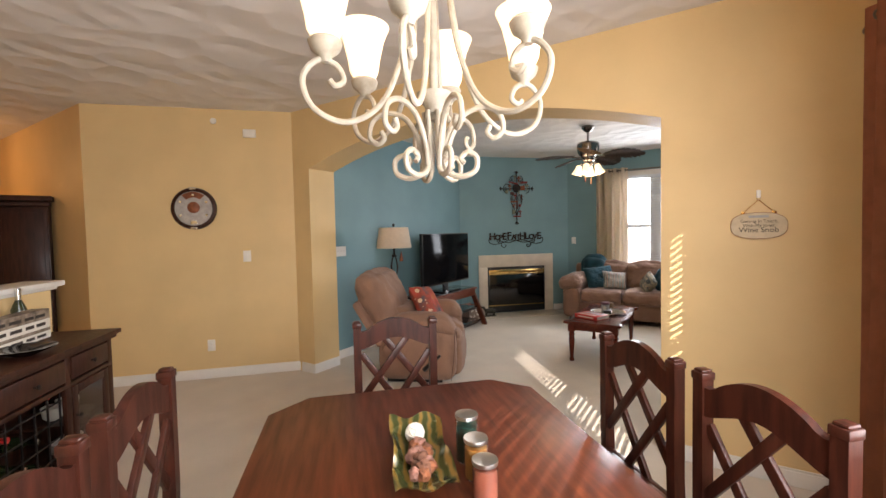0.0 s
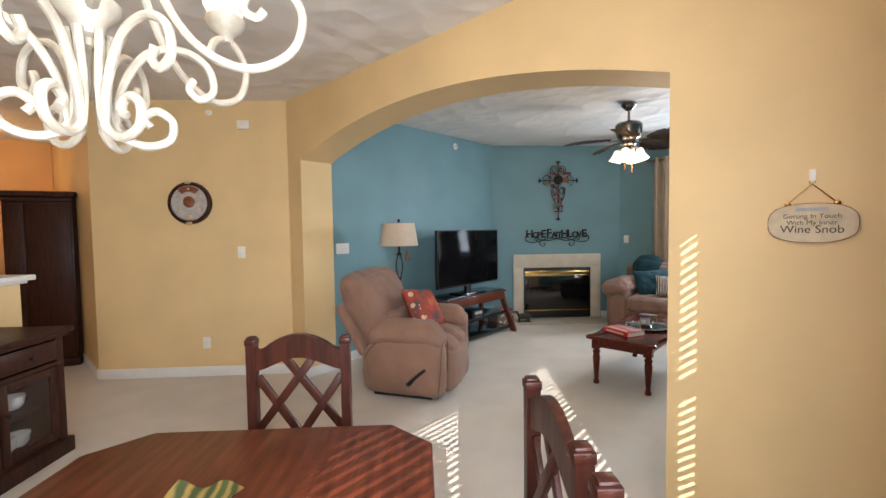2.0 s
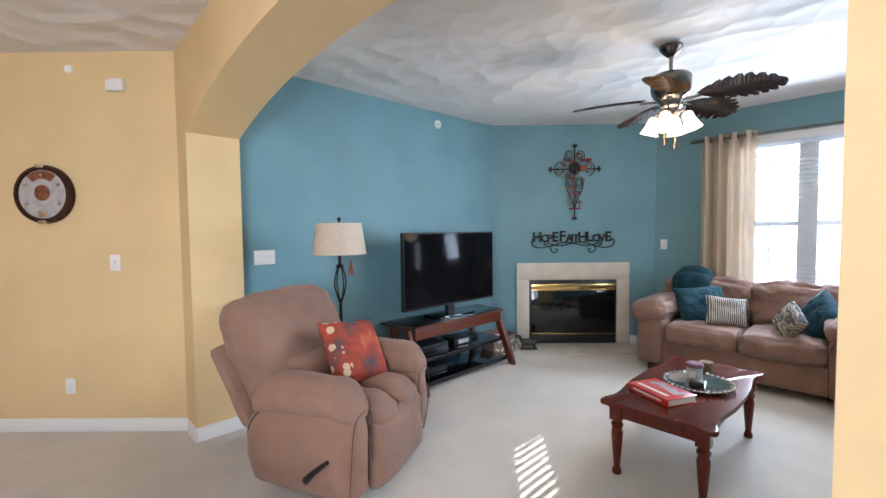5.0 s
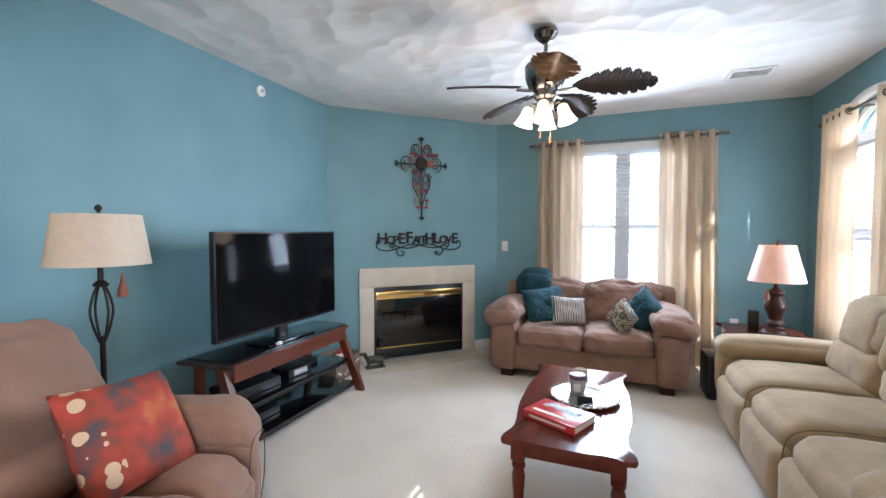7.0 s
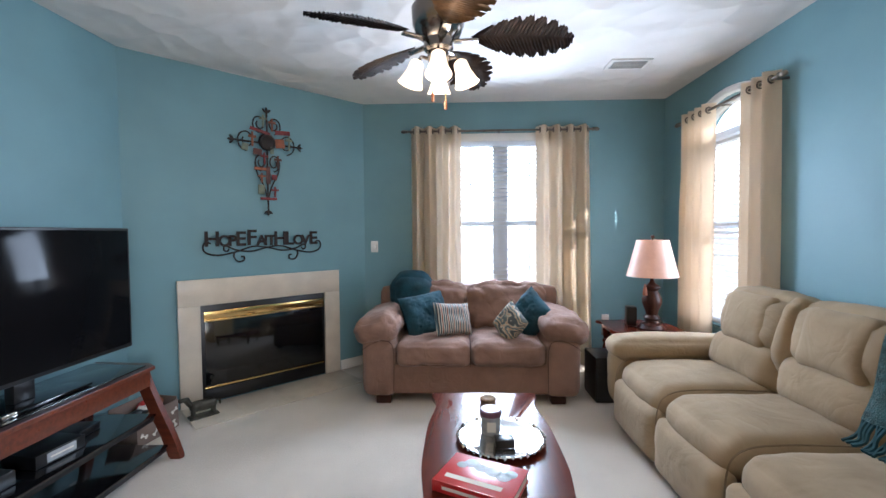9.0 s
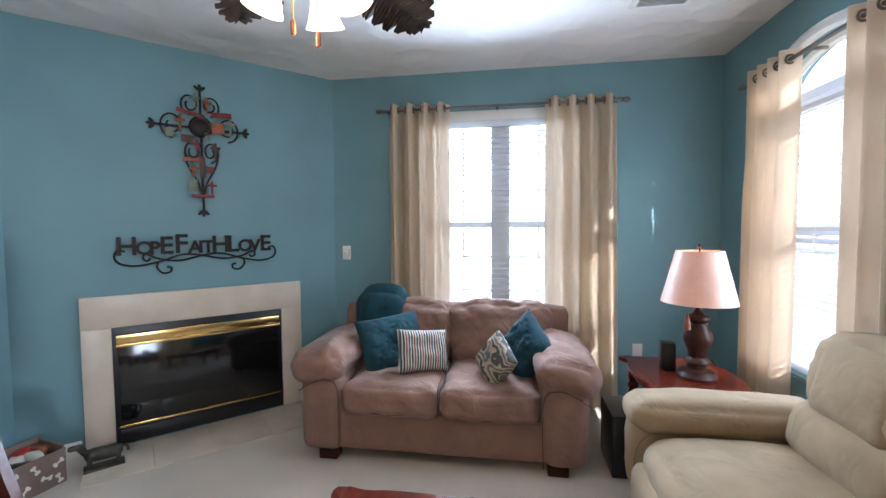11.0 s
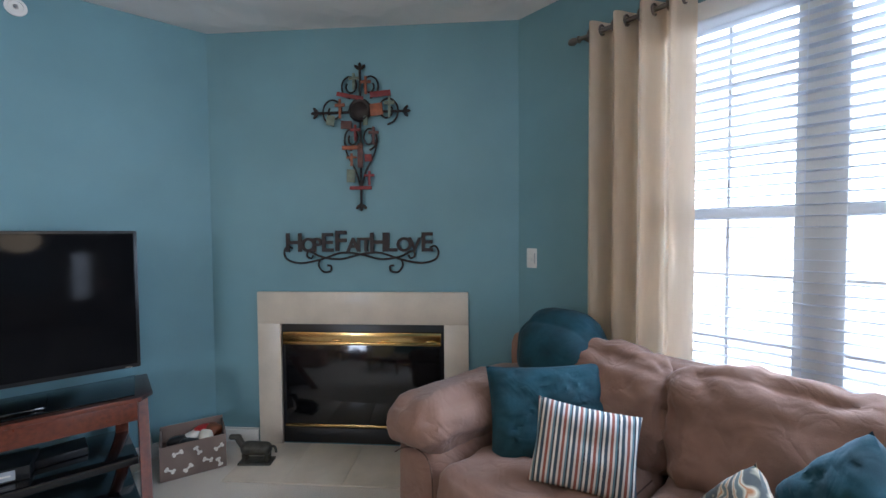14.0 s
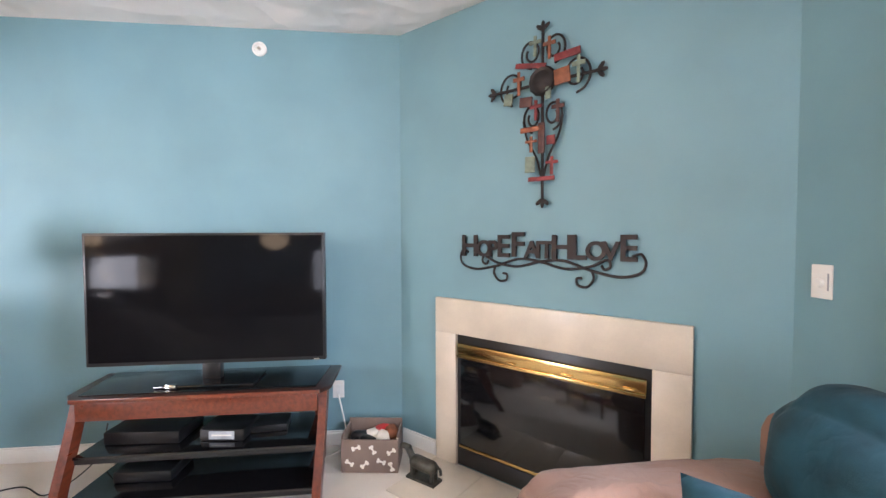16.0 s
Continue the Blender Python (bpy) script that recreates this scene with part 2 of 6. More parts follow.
def lathe(profile, n=24, bm=None, center=(0, 0, 0)):
    bm = bm or bmesh.new()
    rings = []
    for r, z in profile:
        rings.append([bm.verts.new((center[0] + r * math.cos(2 * math.pi * i / n), center[1] + r * math.sin(2 * math.pi * i / n), center[2] + z)) for i in range(n)])
    for a, b in zip(rings, rings[1:]):
        for i in range(n):
            bm.faces.new((a[i], a[(i + 1) % n], b[(i + 1) % n], b[i]))
    for ring, (r, z) in ((rings[0], profile[0]), (rings[-1], profile[-1])):
        if r > 1e-4:
            bm.faces.new(ring)
    return bm


def smooth_path(points, steps=6):
    pts = [Vector(p) for p in points]
    out = []
    for i in range(len(pts) - 1):
        p0, p1, p2, p3 = pts[max(i - 1, 0)], pts[i], pts[i + 1], pts[min(i + 2, len(pts) - 1)]
        for k in range(steps):
            t = k / steps
            out.append(0.5 * (2 * p1 + (p2 - p0) * t + (2 * p0 - 5 * p1 + 4 * p2 - p3) * t * t + (3 * p1 - p0 - 3 * p2 + p3) * t ** 3))
    return out + [pts[-1]]


def tube(points, radius, n=8, bm=None, steps=6):
    bm = bm or bmesh.new()
    path = smooth_path(points, steps)
    rings, side = [], None
    for i, p in enumerate(path):
        d = (path[min(i + 1, len(path) - 1)] - path[max(i - 1, 0)]).normalized()
        if side is None:
            side = d.orthogonal().normalized()
        side = (side - d * side.dot(d)).normalized()
        up = d.cross(side)
        r = radius(i / (len(path) - 1)) if callable(radius) else radius
        rings.append([bm.verts.new(p + r * (math.cos(2 * math.pi * k / n) * side + math.sin(2 * math.pi * k / n) * up)) for k in range(n)])
    for a, b in zip(rings, rings[1:]):
        for k in range(n):
            bm.faces.new((a[k], a[(k + 1) % n], b[(k + 1) % n], b[k]))
    bm.faces.new(rings[0])
    bm.faces.new(rings[-1])
    return bm


def slab(outline, z0, z1, bevel=0.0, bm=None):
    """A plate with the given outline in x, y, between two heights."""
    bm = bm or bmesh.new()
    low = [bm.verts.new((x, y, z0)) for x, y in outline]
    high = [bm.verts.new((x, y, z1)) for x, y in outline]
    n = len(outline)
    for i in range(n):
        bm.faces.new((low[i], low[(i + 1) % n], high[(i + 1) % n], high[i]))
    f0, f1 = bm.faces.new(low), bm.faces.new(high)
    if bevel:
        bmesh.ops.bevel(bm, geom=list(f1.edges) + list(f0.edges), offset=bevel, segments=2, affect="EDGES", profile=0.5)
    return bm


def upright(bm):
    """Turns a plate in x, y into one in x, z."""
    bmesh.ops.rotate(bm, cent=(0, 0, 0), matrix=Matrix.Rotation(math.pi / 2, 3, "X"), verts=bm.verts)
    return bm


def soft(cx, cy, cz, sx, sy, sz, r=0.06, puff=(0.0, 0.0, 0.0), n=10, wrinkle=0.004, seed=0, bm=None, tilt=None):
    """A rounded, stuffed block: centre, full size, corner radius, bulge along each axis."""
    target, bm = bm, bmesh.new()
    h = Vector((sx / 2, sy / 2, sz / 2))
    r = min(r, h.x, h.y, h.z)
    r0 = bmesh.ops.create_cube(bm, size=2)
    bmesh.ops.subdivide_edges(bm, edges=list(bm.edges), cuts=n, use_grid_fill=True)
    verts = list(bm.verts)
    off = Vector((seed * 7.3, seed * 3.1, seed * 1.7))
    for v in verts:
        u = v.co.copy()
        q = Vector([math.copysign(abs(c) ** 0.8, c) for c in u])
        p = Vector((q.x * h.x, q.y * h.y, q.z * h.z))
        inner = Vector([max(-(h[i] - r), min(h[i] - r, p[i])) for i in range(3)])
        d = p - inner
        nrm = d.normalized() if d.length > 1e-6 else u.normalized()
        s = inner + nrm * r if d.length > 1e-6 else p
        s.x += puff[0] * u.x * max(0, 1 - u.y ** 2) * max(0, 1 - u.z ** 2)
        s.y += puff[1] * u.y * max(0, 1 - u.x ** 2) * max(0, 1 - u.z ** 2)
        s.z += puff[2] * u.z * max(0, 1 - u.x ** 2) * max(0, 1 - u.y ** 2)
        s += nrm * wrinkle * (noise.noise((s + off) * 9) + 0.6 * noise.noise((s + off) * 22))
        v.co = s
    if tilt:
        bmesh.ops.rotate(bm, cent=(0, 0, 0), matrix=Euler([radians(a) for a in tilt]).to_matrix(), verts=verts)
    bmesh.ops.translate(bm, vec=(cx, cy, cz), verts=verts)
    if target:
        me = bpy.data.meshes.new("joined")
        bm.to_mesh(me)
        bm.free()
        target.from_mesh(me)
        bpy.data.meshes.remove(me)
        return target
    return bm


def pillow(w, h, d, seed=0, n=22, crush=0.010):
    """A square cushion in x, z with pinched corners."""
    bm = bmesh.new()
    grid = {}
    for side in (-1, 1):
        for i in range(n + 1):
            for j in range(n + 1):
                u, v = 2 * i / n - 1, 2 * j / n - 1
                t = max(0, (1 - u ** 4) * (1 - v ** 4)) ** 0.5
                pinch = 1 - 0.06 * (1 - u * u) * v * v - 0.06 * (1 - v * v) * u * u
                x, z = u * w / 2 * pinch, v * h / 2 * pinch
                y = side * (d / 2 * t) + t * (0.014 * noise.noise(Vector((u * 2.2 + seed * 5, v * 2.2, side))) + crush * abs(noise.noise(Vector((u * 4.5 + v * 3 + seed * 3, v * 5.5 - u * 2, side * 2)))))
                if side == 1 and (i in (0, n) or j in (0, n)):
                    grid[side, i, j] = grid[-1, i, j]
                else:
                    grid[side, i, j] = bm.verts.new((x, y, z))
        for i in range(n):
            for j in range(n):
                bm.faces.new((grid[side, i, j], grid[side, i + 1, j], grid[side, i + 1, j + 1], grid[side, i, j + 1]))
    return bm


def words(name, text, size, mat, parent, m, depth=0.002, align="CENTER", label="", bold=0.0):
    cu = bpy.data.curves.new(name, "FONT")
    cu.body, cu.size, cu.extrude, cu.align_x, cu.offset = text, size, depth, align, bold
    tmp = new(name, cu)
    me = bpy.data.meshes.new_from_object(tmp.evaluated_get(bpy.context.evaluated_depsgraph_get()))
    bpy.data.objects.remove(tmp)
    me.materials.clear()
    me.materials.append(mat)
    ob = new(name, me)
    ob.parent = parent
    ob.matrix_local = m
    return tagged(ob, label)


def move(bm, m):
    bmesh.ops.transform(bm, matrix=m, verts=bm.verts)
    return bm


# ---- the rooms ----
CEIL = 2.74
XB, YW, XR = -2.445, 9.30, 2.107          # blue wall, window wall, wall behind the sofa
YA0, YA1 = 4.483, 4.825                   # the arch wall's two faces
AL, AR = -2.288, 0.932                    # the arch's jambs
XD = 1.93                                 # the dining room's window wall
S = "structure"
DIAG = pose(-1.7225, 8.5725, 0, 0, 0, 45.2)      # fireplace wall: x along it, -y into the room
CLOCKW = pose(-3.182, 3.8175, 0, 0, 0, 45.8)     # wall with the clock, likewise

solo("floor", box(-7.0, -1.2, -0.12, 2.4, 9.6, 0), CARPET, "off-white cut-pile carpet through all the rooms", "floor", kind=S)
solo("ceiling", box(-7.0, -1.2, CEIL, 2.4, 9.6, CEIL + 0.12), CEILING, "white stomp-textured plaster ceiling", "ceiling", kind=S)
solo("wall_west_living", box(XB - 0.15, YA1 + 0.004, 0, XB, 7.85, CEIL), BLUE, "satin teal-blue painted wall behind the television", "wall", kind=S)
solo("wall_fireplace", box(-1.03, 0, 0, 1.03, 0.12, CEIL), BLUE, "teal-blue angled wall with the fireplace", "wall", DIAG, kind=S)
bm = bmesh.new()
W1 = (-0.22, 1.02, 0.62, 2.42)            # window 1: x0, x1, z0, z1
box(-1.0, YW, 0, W1[0], YW + 0.16, CEIL, bm=bm)
box(W1[1], YW, 0, XR + 0.16, YW + 0.16, CEIL, bm=bm)
box(W1[0], YW, 0, W1[1], YW + 0.16, W1[2], bm=bm)
box(W1[0], YW, W1[3], W1[1], YW + 0.16, CEIL, bm=bm)
solo("wall_north", bm, BLUE, "teal-blue wall with a curtained double window", "wall", kind=S)

# the wall behind the sofa, with an arched window
W2 = (7.82, 8.74, 0.62, 2.19)             # y0, y1, sill, springing
def arch2(y, top=2.455):
    c, hw = (W2[0] + W2[1]) / 2, (W2[1] - W2[0]) / 2
    return W2[3] + (top - W2[3]) * math.sqrt(max(0, 1 - ((y - c) / hw) ** 2))
def ruled(ts, low, high, a0, a1, along="x"):
    """A wall piece between two curves over the positions ts, from depth a0 to a1."""
    bm = bmesh.new()
    rows = []
    for t in ts:
        row = []
        for a in (a0, a1):
            for z in (low(t), high(t)):
                row.append(bm.verts.new((t, a, z) if along == "x" else (a, t, z)))
        rows.append(row)
    for p, q in zip(rows, rows[1:]):
        bm.faces.new((p[0], q[0], q[1], p[1]))
        bm.faces.new((p[2], q[2], q[3], p[3]))
        bm.faces.new((p[0], q[0], q[2], p[2]))
        bm.faces.new((p[1], q[1], q[3], p[3]))
    bm.faces.new((rows[0][0], rows[0][1], rows[0][3], rows[0][2]))
    bm.faces.new((rows[-1][0], rows[-1][1], rows[-1][3], rows[-1][2]))
    return bm
N = 28
ys = [W2[0] + (W2[1] - W2[0]) * (1 - math.cos(math.pi * i / N)) / 2 for i in range(N + 1)]
bm = ruled(ys, arch2, lambda y: CEIL, XR, XR + 0.16, "y")
box(XR, YA1 + 0.004, 0, XR + 0.16, W2[0], CEIL, bm=bm)
box(XR, W2[1], 0, XR + 0.16, YW, CEIL, bm=bm)
box(XR, W2[0], 0, XR + 0.16, W2[1], W2[2], bm=bm)
solo("wall_east_living", bm, BLUE, "teal-blue wall with an arched window behind the sofa", "wall", kind=S)

def arch1(x):
    c, hw = (AL + AR) / 2, (AR - AL) / 2
    R = (hw ** 2 + 0.262 ** 2) / (2 * 0.262)
    return 2.128 + math.sqrt(R * R - (x - c) ** 2) - (R - 0.262)
xs = [AL + (AR - AL) * i / 40 for i in range(41)]
bm = ruled(xs, arch1, lambda x: CEIL, YA0, YA1)
box(AR, YA0, 0, XR + 0.16, YA1, CEIL, bm=bm)
box(-2.66, YA0, 0, AL, YA1, CEIL, bm=bm)
solo("wall_arch", bm, YELLOW, "yellow wall with a wide arched opening", "wall", kind=S)
solo("wall_clock", box(-0.97, 0, 0, 0.985, 0.12, CEIL), YELLOW, "angled yellow wall with a clock", "wall", CLOCKW, kind=S)
solo("wall_hall", box(-7.0, 3.125, 0, -3.86, 3.245, CEIL), YELLOW, "yellow hallway wall behind the armoire", "wall", kind=S)
solo("wall_hall_end", box(-6.85, -1.1, 0, -6.7, 3.12, CEIL), ORANGE_LIT, "orange-lit wall at the end of the hall", "wall", kind=S)
solo("wall_south", box(-6.7, -1.1, 0, XD + 0.12, -0.95, CEIL), YELLOW, "yellow dining room wall", "wall", kind=S)
WD = (0.95, 3.64, 0.90, 2.30)             # dining window
bm = box(XD, -0.95, 0, XD + 0.12, WD[0], CEIL)
box(XD, WD[1], 0, XD + 0.12, YA0, CEIL, bm=bm)
box(XD, WD[0], 0, XD + 0.12, WD[1], WD[2], bm=bm)
box(XD, WD[0], WD[3], XD + 0.12, WD[1], CEIL, bm=bm)
solo("wall_east_dining", bm, YELLOW, "yellow dining room wall with a wide window", "wall", kind=S)

# baseboards
def baseboard(x0, x1, m):
    bm = box(x0, -0.014, 0.001, x1, -0.001, 0.085, 0.004)
    box(x0, -0.009, 0.085, x1, -0.001, 0.098, bm=bm)
    solo("baseboard", bm, TRIM, "white painted baseboard", "baseboard", m, kind=S)
baseboard(-0.96, 0.975, CLOCKW)
baseboard(-1.01, -0.72, DIAG)
baseboard(0.72, 1.01, DIAG)
baseboard(0, 2.99, pose(XB, YA1 + 0.02, 0, 0, 0, 90))
baseboard(0, 0.34, pose(AL, YA0, 0, 0, 0, 90))
baseboard(-2.48, AL + 0.012, pose(0, YA0, 0))
baseboard(AR, XD, pose(0, YA0, 0))
baseboard(-0.98, XR, pose(0, YW, 0))
baseboard(-8.9, -4.9, pose(XR, 0, 0, 0, 0, -90))
baseboard(-6.6, -3.88, pose(0, 3.125, 0))

# ---- windows, blinds, curtains ----
def window_unit(name, label, m, w, z0, z1, mullions, rail, arched=None):
    """A window in the plane x, z, at local y 0..0.06; its room side is -y."""
    th = thing(name, label, "window", m)
    tagged(th, kind=S)
    f = 0.05
    bm = box(0, 0, z0, f, 0.07, z1, 0.004)
    box(w - f, 0, z0, w, 0.07, z1, 0.004, bm)
    box(f, 0.001, z0, w - f, 0.069, z0 + f, 0.004, bm)
    box(f, 0.001, z1 - f - 0.03, w - f, 0.069, z1, 0.004, bm)
    part("window_frame", bm, TRIM, th)
    for x0, x1 in mullions:
        part("mullion", box(x0, -0.005, z0 + f, x1, 0.06, z1 - f - 0.03, 0.004), TRIM, th)
    part("meeting_rail", box(f, 0.012, rail - 0.025, w - f, 0.055, rail + 0.025, 0.004), TRIM, th)
    pane = part("pane", box(f, 0.03, z0 + f, w - f, 0.034, z1 - f - 0.03), PANE, th)
    pane.visible_shadow = False
    part("window_sill", box(-0.03, -0.05, z0 - 0.025, w + 0.03, 0.0, z0 - 0.001, 0.006), TRIM, th)
    return th


def blind(label, m, w, z0, z1, tilt, pitch=0.043, group="window blinds"):
    th = thing("window_blind", label, "blind", m, group)
    part("headrail", box(0, -0.03, z1 - 0.05, w, 0.03, z1, 0.004), BLIND, th)
    n = int((z1 - 0.06 - z0) / pitch)
    bm = box(0.004, -0.025, -0.0014, w - 0.004, 0.025, 0.0014)
    me = mesh_of("slat", bm, BLIND)
    for i in range(n):
        ob = new("slat", me)
        ob.parent = th
        ob.matrix_local = pose(0, 0, z0 + 0.02 + i * pitch, tilt, 0, 0)
    part("bottom_rail", box(0, -0.026, z0 - 0.012, w, 0.026, z0 + 0.008, 0.004), BLIND, th)
    for x in (0.12, w / 2, w - 0.12):
        part("cord", box(x - 0.0015, -0.028, z0, x + 0.0015, -0.026, z1 - 0.05), BLIND, th)
    return th


def drape(label, m, w, z0, z1, folds, mat, amp=0.045, flare=0.0, rings=None, seed=0, group="curtains", spread=0.0):
    """A grommet curtain in x, z; the folds go along y."""
    th = thing("curtain", label, "curtain", m, group)
    bm = bmesh.new()
    nx, nz = folds * 14, 22
    rows = []
    for k in range(nz + 1):
        v = k / nz
        z = z0 + (z1 - z0) * v
        row = []
        for i in range(nx + 1):
            u = i / nx
            ph = u * folds * 2 * math.pi + 0.22 * noise.noise(Vector((u * 3, v * 1.3, seed))) * (1.2 - v)
            a = amp * (1 + 0.35 * noise.noise(Vector((u * 5, v * 2, seed + 4))) * (1 - v))
            ww = w * (1 + flare * (1 - v))
            row.append(bm.verts.new((u * ww - spread * (1 - u) * max(0.0, min(1.0, (0.78 - v) / 0.12)), a * math.cos(ph), z)))
        rows.append(row)
    for a, b in zip(rows, rows[1:]):
        for i in range(nx):
            bm.faces.new((a[i], a[i + 1], b[i + 1], b[i]))
    bmesh.ops.solidify(bm, geom=list(bm.faces), thickness=0.003)
    part("cloth", bm, mat, th)
    for i in range(2 * folds):
        if rings:
            x = (i + 0.5) / (2 * folds) * w
            g = bmesh.new()
            path = [(x, 0.024 * math.cos(a), rings + 0.024 * math.sin(a)) for a in [2 * math.pi * k / 10 for k in range(11)]]
            part("grommet", tube(path, 0.006, 6, g, 1), PEWTER, th)
    return th


def curtain_rod(label, m, w, z):
    th = thing("curtain_rod", label, "curtain rod", m, "curtain rods")
    part("rod", tube([(0, 0, z), (w, 0, z)], 0.011, 10, steps=1), PEWTER, th)
    for x, s in ((0, -1), (w, 1)):
        part("finial", move(lathe([(0.011, 0), (0.02, 0.004), (0.012, 0.015), (0.02, 0.035), (0.018, 0.055), (0.004, 0.07)], 14), pose(x, 0, z, 0, 90 * s, 0)), PEWTER, th)
    for x in (0.03, w / 2, w - 0.03):
        part("bracket", box(x - 0.008, 0.0, z - 0.012, x + 0.008, 0.085, z + 0.004, 0.003), PEWTER, th)
    return th


window_unit("window_1", "white double window with closed sashes", pose(W1[0], YW + 0.05, 0), W1[1] - W1[0], W1[2], W1[3], [(0.58, 0.735)], 1.484)
for x in (0.345, 0.97):
    part("muntin", box(x - 0.006, 0.022, W1[2] + 0.05, x + 0.006, 0.042, W1[3] - 0.08), TRIM, bpy.data.objects["window_1"])
for z in (2.052, 1.768, 1.214, 0.926):
    part("muntin", box(0.05, 0.024, z - 0.006, W1[1] - W1[0] - 0.05, 0.040, z + 0.006), TRIM, bpy.data.objects["window_1"])
blind("white slatted blind lowered over the double window", pose(W1[0] + 0.045, YW + 0.012, 0), W1[1] - W1[0] - 0.09, W1[2] + 0.05, W1[3] - 0.085, -2)
part("valance", box(0.03, -0.06, W1[3] - 0.10, W1[1] - W1[0] - 0.03, -0.046, W1[3] - 0.002, 0.003), TRIM, bpy.data.objects["window_1"])
curtain_rod("pewter curtain rod with turned finials above the double window", pose(-0.52, 9.215, 0), 1.87, 2.428)
drape("cream grommet curtain hanging beside the double window", pose(-0.49, 9.215, 0), 0.515, 0.02, 2.47, 4, CURTAIN, amp=0.058, rings=2.428, seed=1)
drape("cream grommet curtain with sunlit blind stripes", pose(0.79, 9.215, 0), 0.54, 0.02, 2.47, 4, CURTAIN, amp=0.05, rings=2.428, seed=2, flare=0.08)

east2 = pose(XR + 0.05, W2[1], 0, 0, 0, -90)
w2 = window_unit("window_2", "white arched window with a transom", east2, W2[1] - W2[0], W2[2], W2[3], [], 1.45)
path = [(W2[1] - y, 0.035, arch2(y) - 0.02) for y in ys]
part("arch_frame", tube(path, 0.03, 6, steps=1), TRIM, w2)
part("casing", tube([(p[0], -0.052, p[2] + 0.045) for p in path], 0.034, 8, steps=1), TRIM, w2)
pane = part("arch_pane", ruled([W2[1] - y for y in reversed(ys)], lambda x: W2[3] + 0.001, lambda x: arch2(W2[1] - x) - 0.02 + 0.002, 0.03, 0.034), PANE, w2)
pane.visible_shadow = False
blind("white slatted blind lowered in the arched window", pose(XR + 0.02, W2[1] - 0.01, 0, 0, 0, -90), W2[1] - W2[0] - 0.02, W2[2] + 0.05, W2[3] - 0.005, 26)
curtain_rod("pewter curtain rod across the arched window", pose(XR - 0.088, 8.84, 0, 0, 0, -90), 1.2, 2.365)
drape("cream grommet curtain lit by the arched window", pose(XR - 0.088, 8.772, 0, 0, 0, -90), 0.41, 0.02, 2.42, 4, CURTAIN, rings=2.365, seed=3, spread=0.03)
drape("cream grommet curtain gathered beside the arched window", pose(XR - 0.088, 7.985, 0, 0, 0, -90), 0.31, 0.02, 2.42, 3, CURTAIN, rings=2.365, seed=4, flare=0.15)

eastd = pose(XD + 0.04, WD[1], 0, 0, 0, -90)
# The first mullion is unseen, added here to part the sun patches.
window_unit("window_3", "wide white dining room window", eastd, WD[1] - WD[0], WD[2], WD[3], [(0.38, 0.46), (1.30, 1.37)], 1.52)
blind("white slatted blind lowered in the dining room window", pose(XD + 0.012, WD[1] - 0.05, 0, 0, 0, -90), WD[1] - WD[0] - 0.1, WD[2] + 0.04, WD[3] - 0.08, 18)
curtain_rod("pewter curtain rod across the dining room window", pose(XD - 0.085, 4.40, 0, 0, 0, -90), 3.6, 2.40)
# The second and third panels are unseen, added to bound the sunlight.
for y, w, sd in ((4.38, 0.86, 5), (2.95, 1.05, 6), (1.24, 0.40, 7)):
    drape("rust-brown grommet curtain shaping the sun at the dining room window", pose(XD - 0.085, y, 0, 0, 0, -90), w, 0.02, 2.45, max(4, int(w * 6)), RUST, rings=2.40, seed=sd)

# ---- fireplace ----
fp = thing("fireplace", "gas fireplace with cream marble surround and brass trim", "fireplace", DIAG)
bm = box(-0.702, -0.03, 0.001, -0.545, -0.001, 0.8145, 0.003)
part("surround_leg", bm, MARBLE, fp)
part("surround_leg", box(0.545, -0.03, 0.001, 0.702, -0.001, 0.8145, 0.003), MARBLE, fp)
part("surround_lintel", box(-0.702, -0.03, 0.815, 0.702, -0.001, 1.027, 0.003), MARBLE, fp)
part("firebox_frame", box(-0.543, -0.012, 0.012, 0.543, -0.001, 0.814, 0.002), BLACK, fp)
part("glass_door", box(-0.515, -0.022, 0.145, 0.515, -0.012, 0.69, 0.002), GLOSS, fp, "dark glass fireplace doors")
bm = box(-0.525, -0.045, 0.70, 0.525, -0.012, 0.765, 0.006)
part("brass_hood", bm, BRASS, fp, "polished brass hood")
part("brass_lip", box(-0.525, -0.050, 0.682, 0.525, -0.030, 0.700, 0.004), BRASS, fp)
part("brass_strip", box(-0.525, -0.024, 0.125, 0.525, -0.012, 0.142, 0.003), BRASS, fp)
part("louver_panel", box(-0.52, -0.018, 0.016, 0.52, -0.0125, 0.112, 0.003), BLACK, fp)
for x in (-0.16, 0.16, 0.46):
    part("hinge", box(x - 0.03, -0.054, 0.706, x + 0.03, -0.0455, 0.716, 0.002), BRASS, fp)
HEARTH = thing("hearth", "flush cream tile hearth in front of the fireplace", "hearth", DIAG)
tagged(HEARTH, kind=S)
for i in range(4):
    part("tile", box(-0.70 + i * 0.351, -0.47, 0.001, -0.70 + i * 0.351 + 0.349, -0.031, 0.010, 0.002), MARBLE, HEARTH)

